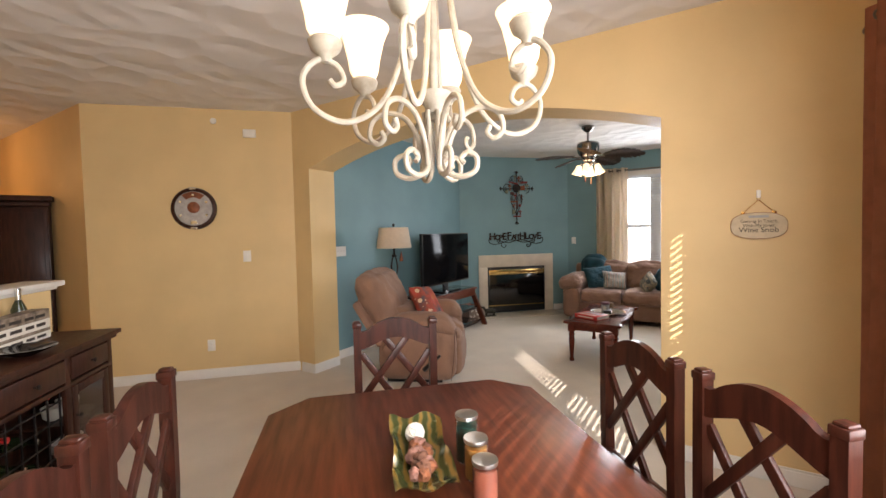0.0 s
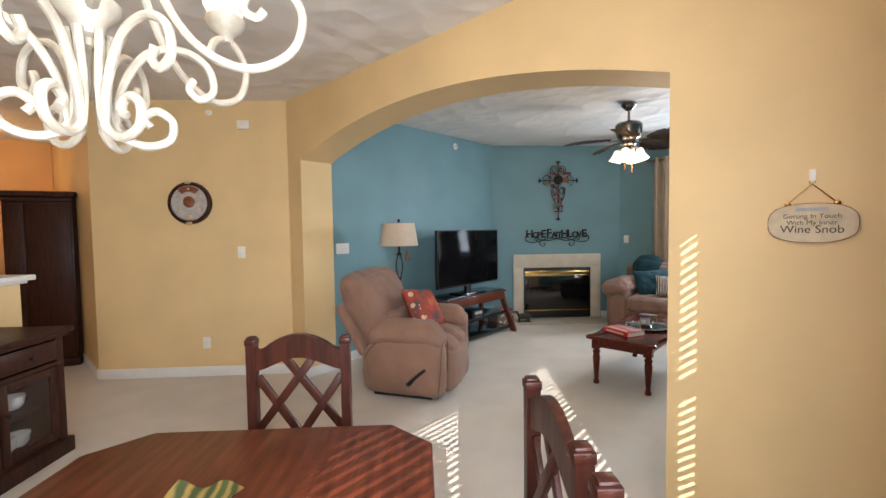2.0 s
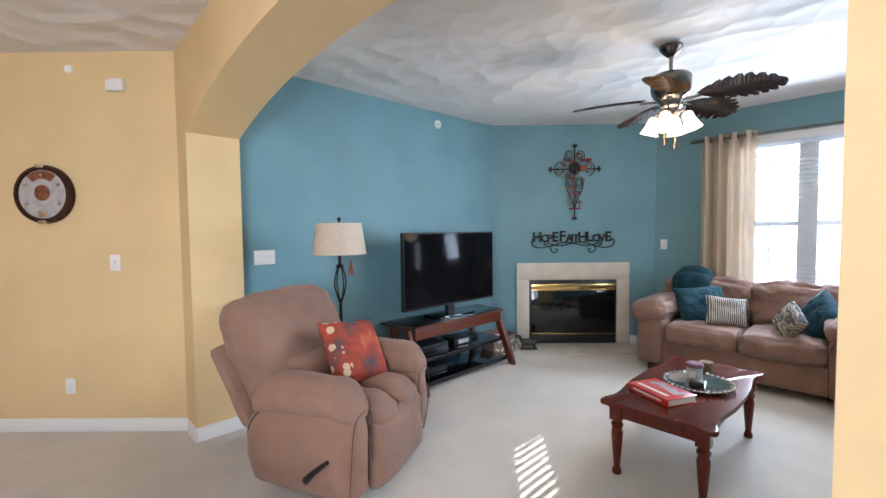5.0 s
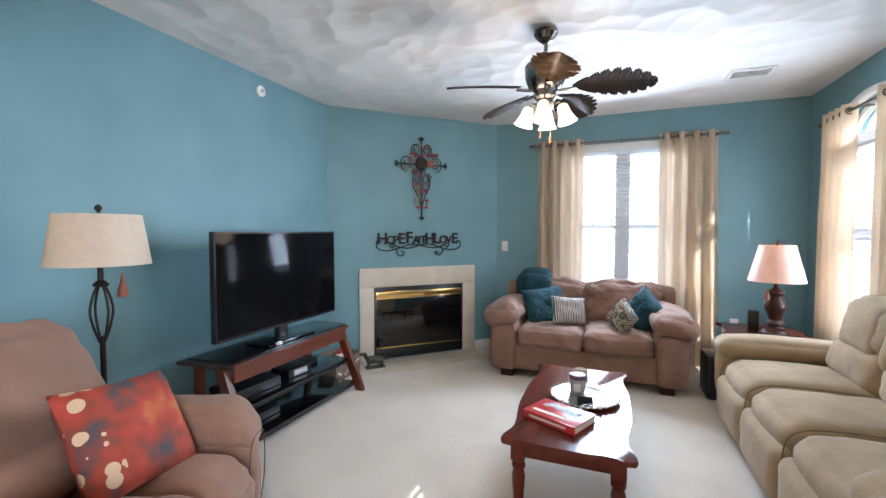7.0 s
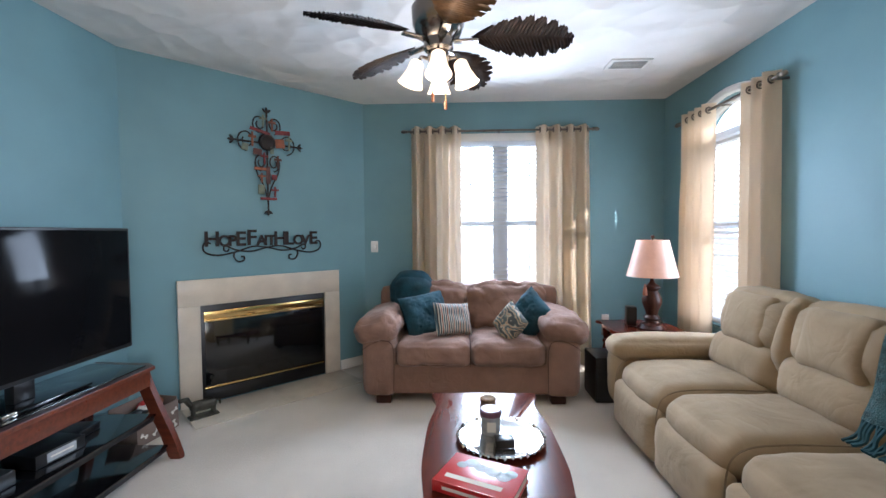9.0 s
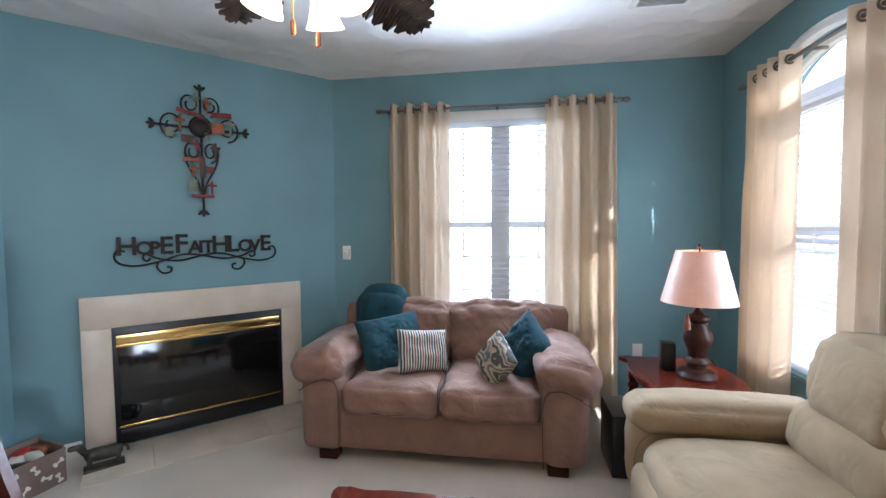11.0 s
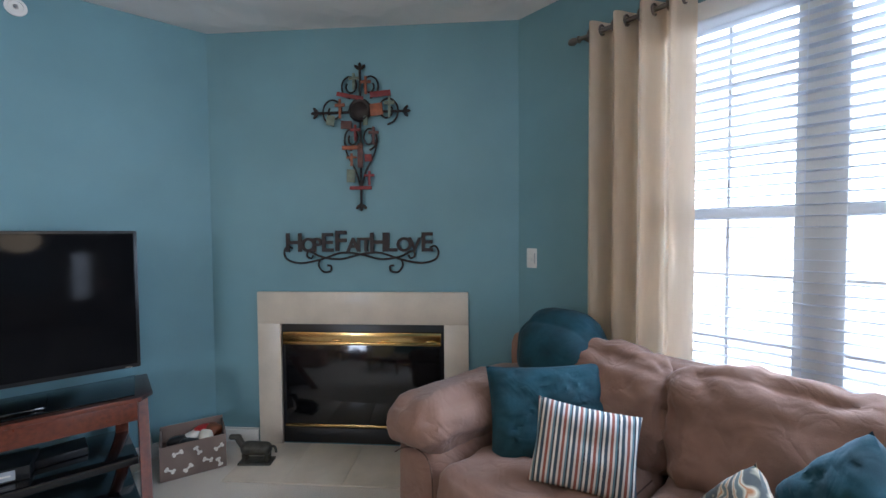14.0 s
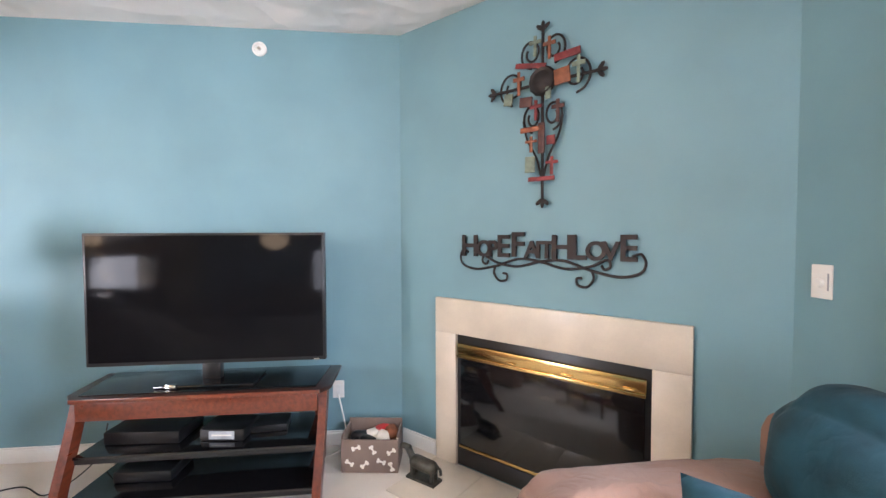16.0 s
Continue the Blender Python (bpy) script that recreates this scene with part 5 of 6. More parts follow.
for x, y, a in ((0.89, 0.31, -90), (0.89, -0.22, -90), (-0.89, 0.31, 90), (-0.89, -0.22, 90)):
    copy_thing(dc, DT @ pose(x, y, 0, 0, 0, a))

# table things
TZ = 0.717
OLIVE = material("green_gold_glaze", (0.22, 0.21, 0.05), 0.25, 0.3, vary=0.4, scale=16, color2=(0.42, 0.28, 0.06), bump=0.2, coat=0.5)
on, ol = OLIVE.node_tree.nodes, OLIVE.node_tree.links
otc, owv, orp = on.new("ShaderNodeTexCoord"), on.new("ShaderNodeTexWave"), on.new("ShaderNodeValToRGB")
owv.inputs["Scale"].default_value, owv.inputs["Distortion"].default_value, owv.inputs["Detail Scale"].default_value = 9, 6, 1.0
ol.new(otc.outputs["Object"], owv.inputs[0]), ol.new(owv.outputs[0], orp.inputs[0])
orp.color_ramp.elements[0].position, orp.color_ramp.elements[0].color = 0.25, (0.11, 0.14, 0.045, 1)
orp.color_ramp.elements[1].position, orp.color_ramp.elements[1].color = 0.9, (0.50, 0.33, 0.09, 1)
orp.color_ramp.elements.new(0.6).color = (0.24, 0.24, 0.09, 1)
ol.new(orp.outputs[0], on["Principled BSDF"].inputs["Base Color"])
bm = bmesh.new()
rows = []
for i in range(13):
    v = i / 12
    row = []
    for j in range(11):
        u = j / 10
        edge = max(abs(2 * u - 1), abs(2 * v - 1)) ** 3
        row.append(bm.verts.new(((u - 0.5) * 0.175 * (1 + 0.06 * math.sin(v * 9)), (v - 0.5) * 0.46, 0.006 + 0.045 * edge + 0.012 * math.sin(u * 9 + v * 14) * edge)))
    rows.append(row)
for a, b in zip(rows, rows[1:]):
    for j in range(10):
        bm.faces.new((a[j], a[j + 1], b[j + 1], b[j]))
bmesh.ops.solidify(bm, geom=list(bm.faces), thickness=0.005)
solo("centrepiece_dish", bm, OLIVE, "green-gold glazed rectangular dish on the dining table", "dish", pose(0.405, 2.595, TZ, 0, 0, 41))
POT = [material("dried_pod_" + c, rgb, 0.85, vary=0.3, scale=40, bump=0.8, grain=120) for c, rgb in (("brown", (0.22, 0.09, 0.05)), ("pink", (0.42, 0.20, 0.15)), ("rust", (0.35, 0.12, 0.05)))]
bm = bmesh.new()
bmesh.ops.create_icosphere(bm, subdivisions=3, radius=0.030)
for k in range(7):
    m = Euler((0.9 * k, 1.7 * k, 0.4 * k)).to_matrix()
    tube([m @ Vector((0.031 * math.cos(a), 0.031 * math.sin(a), 0.004 * math.sin(3 * a))) for a in [2 * math.pi * q / 16 for q in range(17)]], 0.0035, 5, bm, 1)
solo("vine_ball", bm, PAPER, "pale woven vine ball in the centrepiece dish", "ball", pose(0.335, 2.665, TZ + 0.046))
for i in range(15):
    t, o = i / 14, random.uniform(-0.035, 0.035)
    x, y, r = 0.37 + 0.13 * t + o * 0.707, 2.63 - 0.13 * t + o * 0.707, random.uniform(0.017, 0.029)
    bm = bmesh.new()
    bmesh.ops.create_icosphere(bm, subdivisions=3, radius=r)
    for v in bm.verts:
        d = v.co.normalized()
        ang = math.atan2(d.y, d.x)
        v.co *= 0.92 + 0.14 * abs(math.sin(ang * 2.5 + i)) * (1 - abs(d.z)) + 0.35 * noise.noise(d * 2.2 + Vector((i, 0, 0))) + 0.12 * noise.noise(d * 7 + Vector((i, 3, 0)))
    solo("dried_pod", bm, POT[i % 3], "dried flower pod in the centrepiece dish", "potpourri", pose(x, y, TZ + 0.012 + r, 20 * i, 35 * i, 50 * i), group="dried pods")
LIDM = material("brushed_tin", (0.55, 0.53, 0.50), 0.35, 1.0, vary=0.1, bump=0.1)
for x, y, rgb, lab, h in ((0.53, 2.68, (0.006, 0.045, 0.032), "green", 0.150), (0.60, 2.61, (0.60, 0.27, 0.06), "orange", 0.120), (0.665, 2.54, (0.42, 0.12, 0.07), "coral", 0.105)):
    jc = thing("jar_candle", lab + " wax candle in a glass jar with a tin lid", "candle", pose(x, y, TZ))
    part("wax", lathe([(0.0, 0.003), (0.031, 0.003), (0.0325, 0.006), (0.0325, h * 0.78), (0.030, h * 0.785), (0.0, h * 0.775)], 24), material(lab + "_wax", rgb, 0.4, vary=0.1, scale=12, bump=0.02), jc, lab + " wax")
    part("wick", tube([(0, 0, h * 0.775), (0.001, 0, h * 0.775 + 0.012)], 0.0012, 5, steps=1), INK, jc)
    part("jar", lathe([(0.0, 0.0), (0.032, 0), (0.035, 0.004), (0.035, h - 0.012), (0.0332, h - 0.012), (0.0332, 0.005), (0.031, 0.0025), (0.0, 0.0025)], 28), JARGLASS, jc, "clear glass jar").visible_shadow = False
    part("lid", lathe([(0.0, h - 0.012), (0.036, h - 0.012), (0.037, h - 0.006), (0.036, h), (0.030, h - 0.002), (0.0, h - 0.001)], 24), LIDM, jc, "brushed tin lid")

# ---- buffet and half wall ----
bf = thing("wine_buffet", "dark wood buffet with wine rack and glass door", "buffet", pose(-2.255, 2.755, 0, 0, 0, 135))
# local +x points to the hall end, front is -y
L = 1.55
part("top", slab([(-L, -0.02), (0.015, -0.02), (0.015, 0.45), (-L, 0.45)], 0.805, 0.836, 0.006), DARKWOOD, bf)
part("cornice", slab([(-L + 0.02, 0.0), (-0.005, 0.0), (-0.005, 0.44), (-L + 0.02, 0.44)], 0.78, 0.8048, 0.005), DARKWOOD, bf)
part("side_panel", box(-0.05, 0.03, 0.10, -0.03, 0.43, 0.7798, 0.003), DARKWOOD, bf)
part("side_panel", box(-L + 0.05, 0.03, 0.10, -L + 0.07, 0.43, 0.7798, 0.003), DARKWOOD, bf)
part("back_panel", box(-L + 0.07, 0.41, 0.10, -0.05, 0.43, 0.7798), DARKWOOD, bf)
part("floor_panel", box(-L + 0.07, 0.04, 0.10, -0.05, 0.41, 0.12), DARKWOOD, bf)
part("plinth", box(-L + 0.03, 0.0, 0, 0.0, 0.44, 0.0998, 0.006), DARKWOOD, bf)
part("face_rail", box(-L + 0.05, 0.02, 0.60, -0.03, 0.045, 0.625, 0.003), DARKWOOD, bf)
for x0, x1 in ((-0.085, -0.03), (-0.52, -0.47), (-1.08, -1.03), (-L + 0.05, -L + 0.10)):
    part("face_stile", box(x0, 0.021, 0.10, x1, 0.044, 0.7798, 0.003), DARKWOOD, bf)
for x0, x1 in ((-0.465, -0.09), (-1.025, -0.525), (-L + 0.105, -1.085)):
    dr = part("drawer_front", box(x0, 0.014, 0.64, x1, 0.04, 0.765, 0.004), DARKWOOD, bf)
    part("knob", lathe([(0.006, 0), (0.006, 0.014), (0.014, 0.02), (0.012, 0.028), (0, 0.03)], 12), IRON, dr).matrix_local = pose((x0 + x1) / 2, 0.014, 0.70, 90)
for x0, x1 in ((-0.465, -0.09), (-L + 0.105, -1.085)):
    bm = box(x0, 0.018, 0.125, x0 + 0.05, 0.038, 0.595, 0.003)
    box(x1 - 0.05, 0.018, 0.125, x1, 0.038, 0.595, 0.003, bm)
    box(x0 + 0.05, 0.018, 0.125, x1 - 0.05, 0.038, 0.18, 0.003, bm)
    box(x0 + 0.05, 0.018, 0.545, x1 - 0.05, 0.038, 0.595, 0.003, bm)
    dr = part("door", bm, DARKWOOD, bf)
    part("glass_pane", box(x0 + 0.05, 0.026, 0.18, x1 - 0.05, 0.030, 0.545), JARGLASS, dr, "clear glass pane").visible_shadow = False
    part("knob", lathe([(0.006, 0), (0.006, 0.014), (0.014, 0.02), (0.012, 0.028), (0, 0.03)], 12), IRON, dr).matrix_local = pose(x0 + 0.025, 0.018, 0.42, 90)
    part("shelf", box(x0 + 0.02, 0.06, 0.35, x1 - 0.02, 0.40, 0.365), DARKWOOD, bf)
for i in range(6):
    x = -0.53 - 0.098 * i
    part("rack_bar", box(x - 0.004, 0.045, 0.12, x + 0.004, 0.053, 0.60), IRON, bf)
for i in range(5):
    z = 0.14 + 0.10 * i
    part("rack_bar", box(-1.03, 0.0455, z - 0.004, -0.52, 0.0525, z + 0.004), IRON, bf)
BOTTLE = material("dark_green_glass", (0.02, 0.03, 0.012), 0.1, vary=0.1, coat=0.5)
for i, (cx, cz) in enumerate(((0, 4), (1, 2), (3, 3), (2, 1), (4, 1), (0, 0))):
    x, z = -0.58 - 0.098 * cx, 0.146 + 0.10 * cz
    wb = thing("wine_bottle", "dark wine bottle lying in the rack", "bottle", bf.matrix_basis @ pose(x, 0.36, z + 0.036, 90), "bottles in the wine rack")
    part("glass", lathe([(0.0, 0), (0.036, 0.002), (0.036, 0.19), (0.014, 0.24), (0.013, 0.285), (0.0, 0.286)], 14), BOTTLE, wb)
    part("capsule", lathe([(0.0145, 0.25), (0.0150, 0.29), (0, 0.291)], 12), RED if i % 2 == 0 else SILVER, wb)
for x, z in ((-0.20, 0.366), (-0.33, 0.366), (-0.27, 0.121), (-0.18, 0.121)):
    solo("glass_bowl", lathe([(0.03, 0), (0.05, 0.02), (0.06, 0.08), (0.055, 0.08), (0.045, 0.02), (0, 0.008)], 16), PAPER, "white bowl behind the buffet's glass door", "bowl", bf.matrix_basis @ pose(x, 0.20, z), group="bowls in the buffet")
sgn = thing("sign_box", "weathered printed wooden box sign standing on the buffet", "box", bf.matrix_basis @ pose(-0.34, 0.33, 0.837, 0, 0, 1))
part("box", box(-0.40, -0.05, 0, 0.17, 0.05, 0.185, 0.004), material("weathered_print", (0.42, 0.33, 0.25), 0.8, vary=0.4, scale=18, bump=0.3), sgn)
part("white_band", box(-0.395, -0.0525, 0.07, 0.165, -0.0505, 0.125), PAPER, sgn)
part("white_band", box(-0.395, -0.0525, 0.006, 0.165, -0.0505, 0.05), PAPER, sgn)
for x0, x1 in ((-0.36, -0.30), (-0.28, -0.20), (-0.17, -0.08), (-0.05, 0.02), (0.04, 0.12)):
    part("lettering_bar", box(x0, -0.0535, 0.088, x1, -0.0526, 0.108), INK, sgn)
    part("lettering_bar", box(x0, -0.0535, 0.020, x1, -0.0526, 0.036), INK, sgn)
    part("lettering_bar", box(x0, -0.0525, 0.142, x1, -0.0506, 0.16), INK, sgn)
wb = thing("wine_bottle", "upright wine bottle behind the box sign", "bottle", bf.matrix_basis @ pose(-0.20, 0.425, 0.837))
part("glass", lathe([(0.0, 0), (0.038, 0.002), (0.038, 0.19), (0.015, 0.25), (0.014, 0.30), (0.0, 0.30)], 18), BOTTLE, wb)
part("capsule", lathe([(0.0155, 0.245), (0.0155, 0.30), (0.017, 0.30), (0.017, 0.318), (0, 0.319)], 14), SILVER, wb)
solo("bowl", lathe([(0.05, 0), (0.06, 0.006), (0.13, 0.035), (0.135, 0.04), (0.12, 0.036), (0.05, 0.012), (0, 0.010)], 28), GLOSS, "shallow black glazed bowl on the buffet", "bowl", bf.matrix_basis @ pose(-0.62, 0.14, 0.837))
hw = bf.matrix_basis
solo("half_wall", box(-2.6, 0.50, 0, 0.22, 0.64, 1.10), YELLOW, "yellow half wall behind the buffet", "wall", hw, kind=S)
bm = box(-2.6, 0.445, 1.1205, 0.29, 0.70, 1.16, 0.008)
box(-2.6, 0.475, 1.1005, 0.255, 0.67, 1.12, 0.006, bm)
solo("half_wall_cap", bm, TRIM, "white wooden cap on the half wall", "trim", hw, kind=S)

# ---- armoire ----
ar = thing("armoire", "tall dark wood armoire with a crown moulding", "armoire", pose(-4.62, 3.06, 0, 0, 0, 66))
part("body", box(-0.58, 0.03, 0.08, -0.002, 0.58, 1.80, 0.005), DARKWOOD, ar)
part("plinth", box(-0.60, 0.005, 0, 0.01, 0.59, 0.0798, 0.006), DARKWOOD, ar)
part("crown", slab([(-0.60, 0.0), (0.01, 0.0), (0.01, 0.59), (-0.60, 0.59)], 1.8005, 1.85, 0.012), DARKWOOD, ar)
part("crown_top", slab([(-0.63, -0.035), (0.04, -0.035), (0.04, 0.61), (-0.63, 0.61)], 1.8505, 1.91, 0.015), DARKWOOD, ar)
for x0, x1 in ((-0.57, -0.40), (-0.39, -0.012)):
    d = part("door", box(x0, 0.008, 0.10, x1, 0.029, 1.78, 0.004), DARKWOOD, ar)
    part("panel", box(x0 + 0.03, 0.003, 0.14, x1 - 0.03, 0.0078, 1.74, 0.003), DARKWOOD, d)
part("knob", lathe([(0.006, 0), (0.006, 0.014), (0.014, 0.02), (0.012, 0.028), (0, 0.03)], 12), BRASS, ar).matrix_local = pose(-0.415, 0.008, 0.95, 90)

# ---- small wall things ----
ck = thing("wall_clock", "round clock with dark rim and silver-white moving dial", "clock", CLOCKW @ pose(-0.02, -0.002, 1.737))
part("rim", move(lathe([(0.0, 0), (0.205, 0), (0.21, 0.02), (0.20, 0.045), (0.178, 0.05), (0.172, 0.035), (0.0, 0.034)], 48), pose(0, 0, 0, 90)), DARKWOOD, ck)
part("dial", move(lathe([(0.0, 0.0345), (0.171, 0.0345), (0.17, 0.038), (0.0, 0.039)], 40), pose(0, 0, 0, 90)), material("pearl_dial", (0.50, 0.47, 0.45), 0.3, vary=0.15, scale=20, coat=0.5), ck, "pearly white dial")
part("rosette", move(lathe([(0.0, 0.039), (0.058, 0.039), (0.05, 0.046), (0.0, 0.048)], 12), pose(0, 0, 0.01, 90)), PLATE["rust"], ck)
bm = slab([(0.165 * math.sin(a), 0.165 * math.cos(a)) for a in [radians(-38 + 76 * k / 10) for k in range(11)]] + [(0.10 * math.sin(a), 0.11 * math.cos(a)) for a in [radians(38 - 76 * k / 6) for k in range(7)]], 0.039, 0.043)
part("top_panel", move(bm, pose(0, 0, 0, 90)), PLATE["rust"], ck)
for a in (0, 60, 120, 180, 240, 300):
    part("crystal", move(lathe([(0.0, 0.045), (0.012, 0.044), (0.014, 0.039)], 10), pose(0.135 * math.sin(radians(a)), 0, 0.135 * math.cos(radians(a)), 90)), SILVER, ck)
part("pendulum", move(box(-0.03, 0.039, -0.16, 0.03, 0.044, -0.115, 0.003), pose(0, 0, 0, 0, 0, 180)), SILVER, ck)
for z in (0.197, -0.197):
    part("clip", box(-0.03, -0.054, z - 0.012, 0.03, -0.04, z + 0.012, 0.003), SILVER, ck)

def wall_plate(name, label, cat, m, w, h, kind="switch"):
    th = thing(name, label, cat, m)
    part("cover", box(-w / 2, -0.007, -h / 2, w / 2, -0.001, h / 2, 0.003), PLASTIC, th)
    if kind == "switch":
        n = max(1, round(w / 0.06))
        for i in range(n):
            x = (i - (n - 1) / 2) * 0.046
            part("toggle", box(x - 0.005, -0.018, -0.004, x + 0.005, -0.0072, 0.016, 0.002), PLASTIC, th)
    elif kind == "outlet":
        for z in (-0.02, 0.02):
            part("socket", box(-0.016, -0.010, z - 0.014, 0.016, -0.0072, z + 0.014, 0.003), TRIM, th)
    else:
        part("dial", move(lathe([(0.0, 0), (0.016, 0), (0.014, 0.014), (0, 0.014)], 14), pose(-0.004, -0.0072, -0.005, 90)), PLASTIC, th)
        part("slot", box(0.022, -0.009, -0.03, 0.027, -0.0072, 0.03), GREY, th)
    return th
wall_plate("light_switch", "white light switch on the angled yellow wall", "switch", CLOCKW @ pose(0.45, 0, 1.243), 0.075, 0.115)
wall_plate("wall_outlet", "white wall outlet on the angled yellow wall", "outlet", CLOCKW @ pose(0.08, 0, 0.34), 0.072, 0.115, "outlet")
wall_plate("light_switch", "white triple light switch on the blue wall", "switch", pose(XB, 5.04, 1.25, 0, 0, 90), 0.165, 0.115)
wall_plate("wall_outlet", "white wall outlet behind the television stand", "outlet", pose(XB, 7.42, 0.38, 0, 0, 90), 0.075, 0.118, "outlet")
wall_plate("wall_outlet", "white wall outlet beside the curtain", "outlet", pose(1.52, YW, 0.47), 0.075, 0.118, "outlet")
wall_plate("thermostat", "white thermostat plate beside the fireplace wall", "thermostat", pose(-0.895, YW, 1.25), 0.075, 0.12, "dial")
solo("door_chime", box(-0.06, -0.04, -0.04, 0.06, -0.001, 0.04, 0.006), PLASTIC, "small white door chime high on the yellow wall", "chime", CLOCKW @ pose(0.52, 0, 2.50))
solo("sprinkler_cap", move(lathe([(0.0, 0), (0.03, 0), (0.026, 0.012), (0.0, 0.014)], 16), pose(0, 0, 0, 90)), PLASTIC, "white sprinkler cap high on the yellow wall", "sprinkler", CLOCKW @ pose(0.18, 0, 2.62))
sp = thing("wall_sensor", "round white sensor high on the blue wall", "sensor", pose(XB, 6.95, 2.61, 0, 0, 90))
part("rim", move(lathe([(0.0, 0), (0.045, 0), (0.045, 0.012), (0.032, 0.016), (0.03, 0.008), (0, 0.008)], 24), pose(0, 0, 0, 90)), PLASTIC, sp)
part("head", move(lathe([(0.0, 0.008), (0.012, 0.008), (0.01, 0.024), (0.0, 0.026)], 12), pose(0, 0, 0, 90)), SILVER, sp)
vt = thing("ceiling_vent", "white slotted ceiling vent", "vent", pose(1.36, 8.36, CEIL - 0.012))
part("frame", box(-0.16, -0.10, 0, 0.16, 0.10, 0.0115, 0.003), PLASTIC, vt)
part("recess", box(-0.13, -0.07, -0.001, 0.13, 0.07, 0.004), GREY, vt)
for i in range(9):
    part("slat", move(box(-0.13, -0.006, -0.0008, 0.13, 0.006, 0.0008), pose(0, -0.06 + 0.015 * i, -0.004, 35)), PLASTIC, vt)

sg = thing("hanging_sign", "cream wooden plaque reading getting in touch with my inner wine snob", "sign", pose(1.42, YA0 - 0.004, 1.447))
n = 40
out = []
for i in range(n):
    a = 2 * math.pi * i / n
    c, s = math.cos(a), math.sin(a)
    rx, rz = 0.127, 0.066
    k = (abs(c) ** 3.2 + abs(s) ** 3.2) ** (-1 / 3.2)
    out.append((rx * c * k, rz * s * k * (1 + 0.10 * math.cos(2 * a - math.pi) * (1 if s > 0 else 0.8))))
board = material("cream_board", (0.66, 0.55, 0.38), 0.6, vary=0.12, scale=20)
part("edge", upright(slab([(x * 1.02, z * 1.035) for x, z in out], 0.001, 0.012, 0.002)), PLATE["rust"], sg)
part("board", upright(slab(out, 0.0125, 0.018, 0.002)), board, sg)
words("lettering", "Getting In Touch", 0.024, INK, sg, pose(0, -0.0185, 0.018, 90), 0.0005)
words("lettering", "With My Inner", 0.024, INK, sg, pose(0, -0.0185, -0.006, 90), 0.0005)
words("lettering", "Wine Snob", 0.040, INK, sg, pose(0, -0.0185, -0.036, 90), 0.0005)
part("grape_bar", box(-0.045, -0.020, 0.045, 0.045, -0.0185, 0.058, 0.0005), GREY, sg)
for s in (-1, 1):
    part("knob", move(lathe([(0.0, 0), (0.010, 0), (0.011, 0.006), (0.0, 0.010)], 10), pose(s * 0.07, -0.002, 0.072, 90)), BRASS, sg)
    part("twine", tube([(s * 0.07, -0.008, 0.074), (0, -0.008, 0.145)], 0.0025, 5, steps=1), BRASS, sg)
part("ring", tube([(0.008 * math.cos(a), -0.008, 0.155 + 0.012 * math.sin(a)) for a in [2 * math.pi * k / 10 for k in range(11)]], 0.002, 5, steps=1), SILVER, sg)
part("hook", box(-0.010, -0.010, 0.155, 0.010, -0.001, 0.20, 0.003), PLASTIC, sg)

# ---- floor clutter ----
bx = thing("toy_box", "brown fabric box with white bones, full of dog toys", "toy box", pose(-2.18, 7.66, 0, 0, 0, 82))
FAB = material("brown_fabric", (0.22, 0.16, 0.13), 0.9, vary=0.1, bump=0.3, grain=300)
bm = box(-0.17, -0.11, 0.0, 0.17, -0.10, 0.20, 0.002)
box(-0.17, 0.10, 0.0, 0.17, 0.11, 0.24, 0.002, bm)
box(-0.17, -0.0995, 0.0, -0.16, 0.0995, 0.22, 0.002, bm)
box(0.16, -0.0995, 0.0, 0.17, 0.0995, 0.22, 0.002, bm)
box(-0.1595, -0.0995, 0.0, 0.1595, 0.0995, 0.01, 0, bm)
part("sides", bm, FAB, bx)
for i, (x, z, a) in enumerate(((-0.12, 0.06, 30), (-0.03, 0.05, -40), (0.07, 0.07, 20), (0.13, 0.13, -30), (0.02, 0.14, 60), (-0.08, 0.15, -15), (0.13, 0.04, 70))):
    bm = box(-0.017, -0.113, -0.005, 0.017, -0.1105, 0.005)
    for sx in (-0.019, 0.019):
        for sz in (-0.006, 0.006):
            move_b = upright(lathe([(0.009, 0.1106), (0.009, 0.1128)], 8))
            for v in move_b.verts:
                v.co += Vector((sx, 0, sz))
            me = bpy.data.meshes.new("t")
            move_b.to_mesh(me)
            move_b.free()
            bm.from_mesh(me)
            bpy.data.meshes.remove(me)
    part("bone_print", move(bm, pose(x, 0, z, 0, a, 0)), PAPER, bx)
for i, (x, y, z, m_) in enumerate(((-0.08, 0.0, 0.17, BLACK), (0.0, 0.02, 0.175, PAPER), (0.07, -0.02, 0.17, PAPER), (0.11, 0.03, 0.18, PLATE["rust"]), (-0.02, -0.05, 0.16, BLACK), (0.05, 0.05, 0.18, RED))):
    solo("dog_toy", soft(0, 0, 0, 0.11, 0.08, 0.07, 0.03, n=6, wrinkle=0.012, seed=90 + i), m_, "soft plush toy lying in the fabric box", "toy", bx.matrix_basis @ pose(x, y, z - 0.0, 0, 0, 40 * i), group="plush toys")
part("filling", box(-0.158, -0.098, 0.011, 0.158, 0.098, 0.14), FAB, bx)

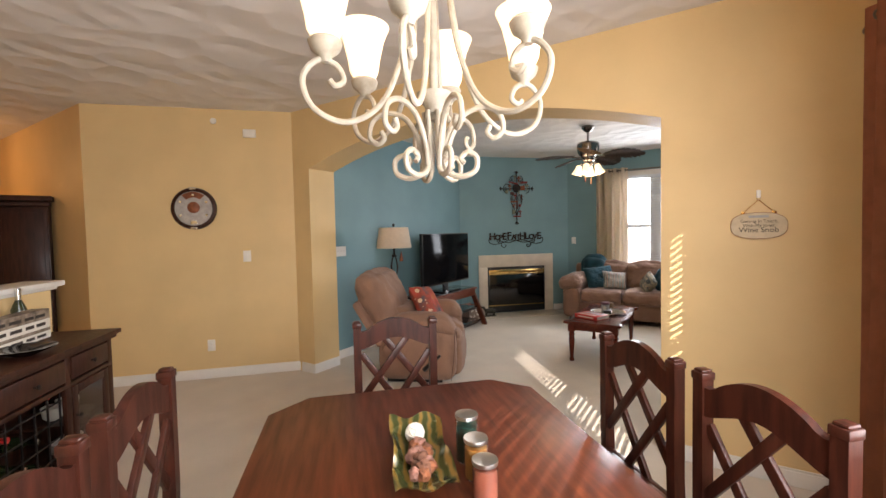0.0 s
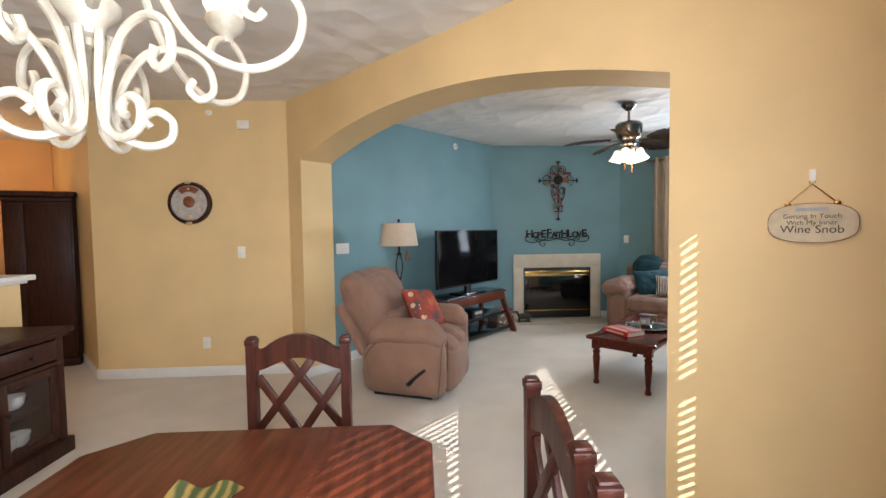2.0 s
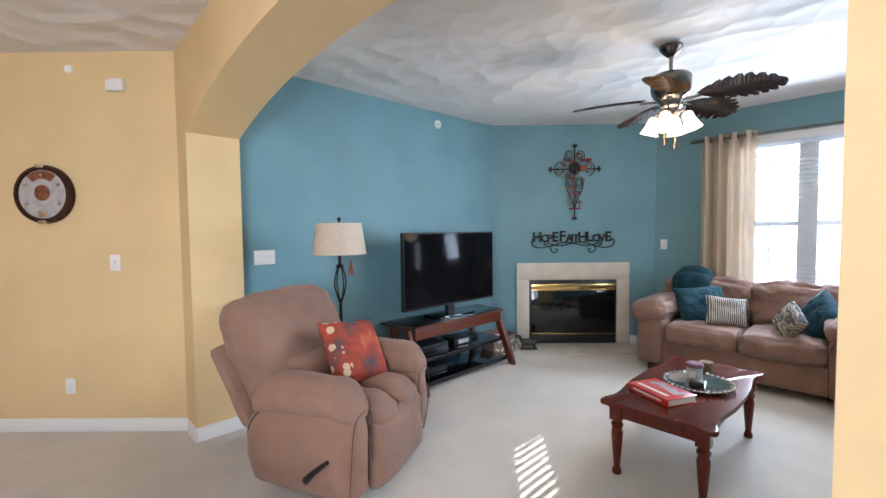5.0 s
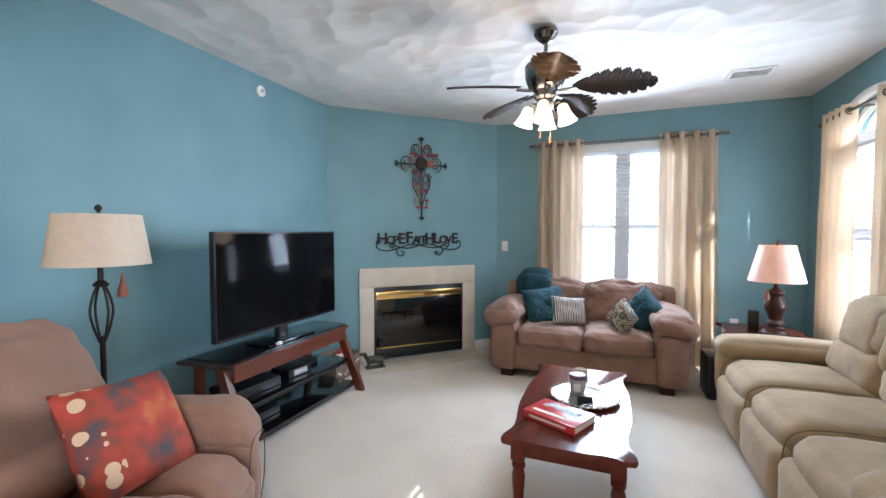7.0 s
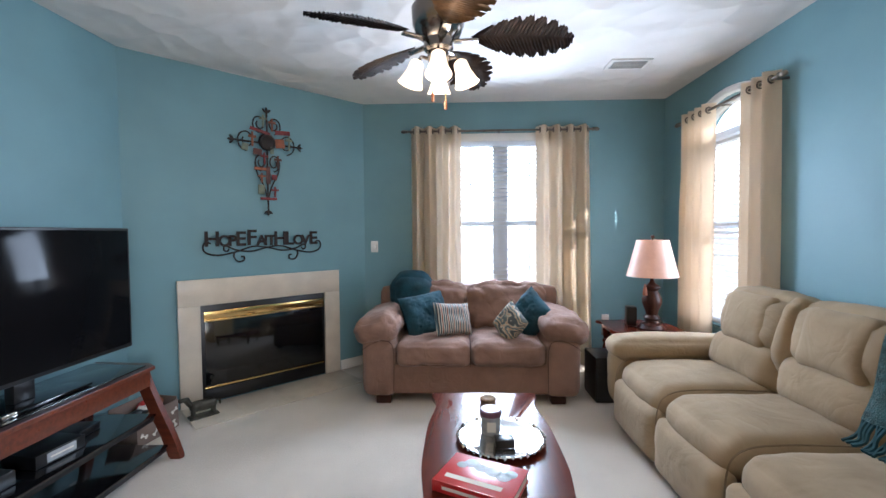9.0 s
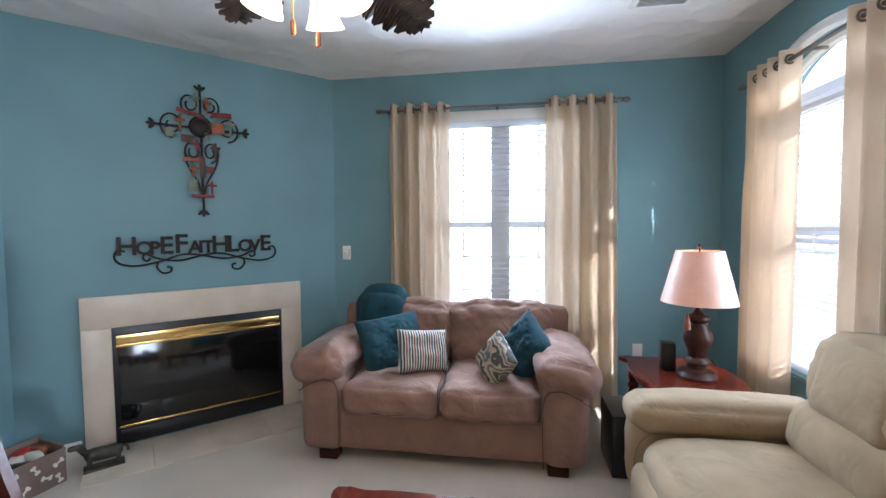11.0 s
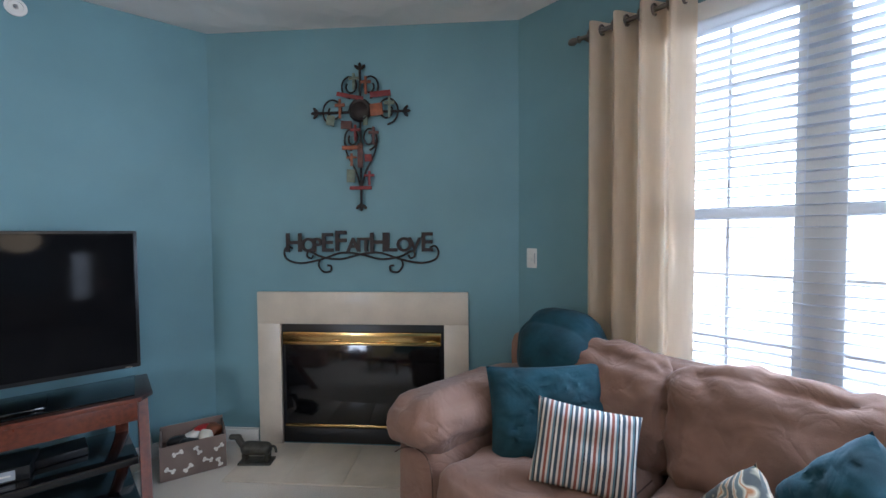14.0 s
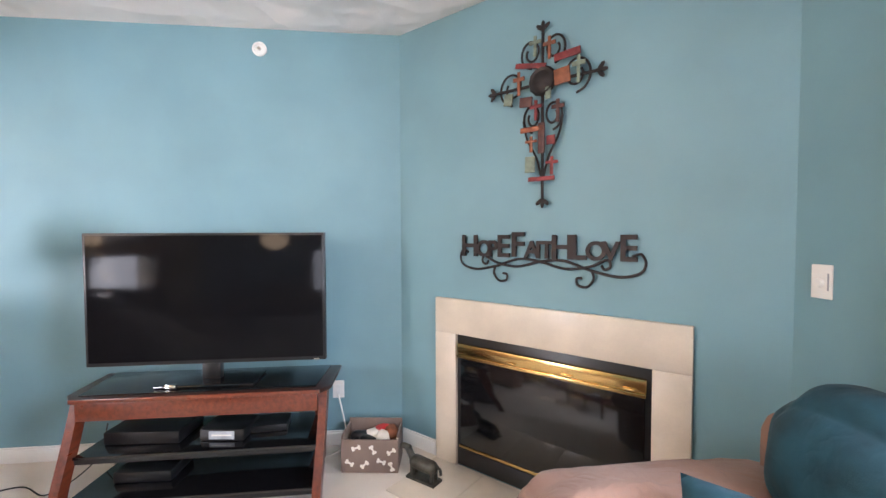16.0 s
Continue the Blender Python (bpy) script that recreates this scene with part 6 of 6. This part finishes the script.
bm = soft(0, 0, 0.095, 0.19, 0.07, 0.075, 0.035, (0, 0, 0.004), n=8, wrinkle=0.004, seed=95)
for x, y in ((-0.07, -0.02), (-0.07, 0.02), (0.07, -0.02), (0.07, 0.02)):
    tube([(x, y, 0.08), (x, y, 0.022)], 0.012, 8, bm, 1)
tube([(-0.075, 0, 0.10), (-0.105, 0, 0.145), (-0.115, 0, 0.165)], 0.02, 8, bm, 4)
soft(-0.13, 0, 0.165, 0.075, 0.034, 0.032, 0.015, n=5, wrinkle=0.0, bm=bm)
tube([(0.09, 0, 0.11), (0.115, 0, 0.10), (0.12, 0, 0.07)], 0.008, 6, bm, 4)
box(-0.10, -0.045, 0.0, 0.10, 0.045, 0.022, 0.004, bm)
solo("dog_statue", bm, material("bronze_patina", (0.10, 0.095, 0.075), 0.45, 0.6, vary=0.3, scale=20, bump=0.2), "small bronze dachshund statue on a base by the hearth", "statue", pose(-1.955, 7.96, 0.001, 0, 0, 49))
solo("power_cord", tube([(XB + 0.02, 7.42, 0.35), (XB + 0.06, 7.45, 0.25), (XB + 0.05, 7.47, 0.10), (XB + 0.10, 7.44, 0.01), (-2.28, 7.30, 0.006)], 0.005, 6), PLASTIC, "white power cord hanging from the outlet", "cable")
solo("power_cord", tube([(-2.25, 6.10, 0.30), (-2.30, 6.02, 0.10), (-2.22, 5.95, 0.008), (-2.05, 5.90, 0.006), (-2.15, 5.70, 0.006), (-2.05, 5.50, 0.006)], 0.004, 6), BLACK, "black power cord lying on the carpet", "cable")

# ---- outside ----
bm = bmesh.new()
arc = [(90 * math.cos(radians(a)), 90 * math.sin(radians(a))) for a in range(-5, 186, 10)]
lo, hi = [bm.verts.new((x, y, -3.3)) for x, y in arc], [bm.verts.new((x, y, 120)) for x, y in arc]
for i in range(len(arc) - 1):
    bm.faces.new((lo[i], lo[i + 1], hi[i + 1], hi[i]))
solo("backdrop", bm, glow("bright_haze", (0.93, 0.97, 1.0), 1.25, (0.8, 0.85, 0.9)), "bright hazy winter sky behind the houses", "sky", kind=S)

# Lawn, street, brick and roof colours are paled to carry the outdoor glare.
GRASS = material("glare_paled_lawn", (0.46, 0.44, 0.36), 0.95, vary=0.2, scale=0.4, bump=0.4, grain=8)
bm = bmesh.new()
bmesh.ops.create_grid(bm, x_segments=2, y_segments=2, size=1500, matrix=pose(0, 0, -3.3))
solo("ground", bm, GRASS, "winter lawn below the windows, outdoor glare in its pale colour", "ground", kind=S)
solo("road", box(-60, 24, -3.29, 60, 31, -3.26), material("glare_paled_concrete", (0.52, 0.51, 0.49), 0.9, vary=0.1, scale=0.5), "concrete street beyond the lawn, outdoor glare in its pale colour", "road", kind=S)
BRICK = material("red_brick", (0.46, 0.27, 0.22), 0.9, vary=0.2, scale=3)
ROOF = material("brown_shingles", (0.40, 0.33, 0.31), 0.9, vary=0.2, scale=4)
SIDING = material("pale_siding", (0.62, 0.60, 0.56), 0.7, vary=0.06)
def house(x, y, w, d, h, wallmat, rz, label):
    th = thing("house", label, "house", pose(x, y, -3.3, 0, 0, rz))
    part("wall", box(-w / 2, -d / 2, 0, w / 2, d / 2, h), wallmat, th)
    bm = bmesh.new()
    a = [bm.verts.new(p) for p in ((-w / 2 - 0.4, -d / 2 - 0.4, h), (w / 2 + 0.4, -d / 2 - 0.4, h), (0, -d / 2 - 0.4, h + w * 0.36))]
    b = [bm.verts.new(p) for p in ((-w / 2 - 0.4, d / 2 + 0.4, h), (w / 2 + 0.4, d / 2 + 0.4, h), (0, d / 2 + 0.4, h + w * 0.36))]
    bm.faces.new(a), bm.faces.new(b)
    for i in range(3):
        bm.faces.new((a[i], a[(i + 1) % 3], b[(i + 1) % 3], b[i]))
    part("roof", bm, ROOF, th)
    for i in (-1, 0, 1):
        wn_ = part("window", box(i * w * 0.28 - 0.55, -d / 2 - 0.06, 1.0, i * w * 0.28 + 0.55, -d / 2 - 0.002, 2.4, 0.02), TRIM, th)
        part("glass", box(i * w * 0.28 - 0.45, -d / 2 - 0.08, 1.1, i * w * 0.28 + 0.45, -d / 2 - 0.062, 2.3), GREY, wn_)
    return th
house(4.5, 40, 9, 9, 2.9, BRICK, 8, "red brick house with a brown gabled roof")
house(-7.5, 41, 10, 9, 2.9, SIDING, -4, "pale sided house with a brown gabled roof")
house(17, 42, 10, 9, 2.9, SIDING, 10, "pale sided house with a gabled roof across the street")
house(-21, 44, 11, 9, 2.9, BRICK, 0, "red brick house with a gabled roof down the street")
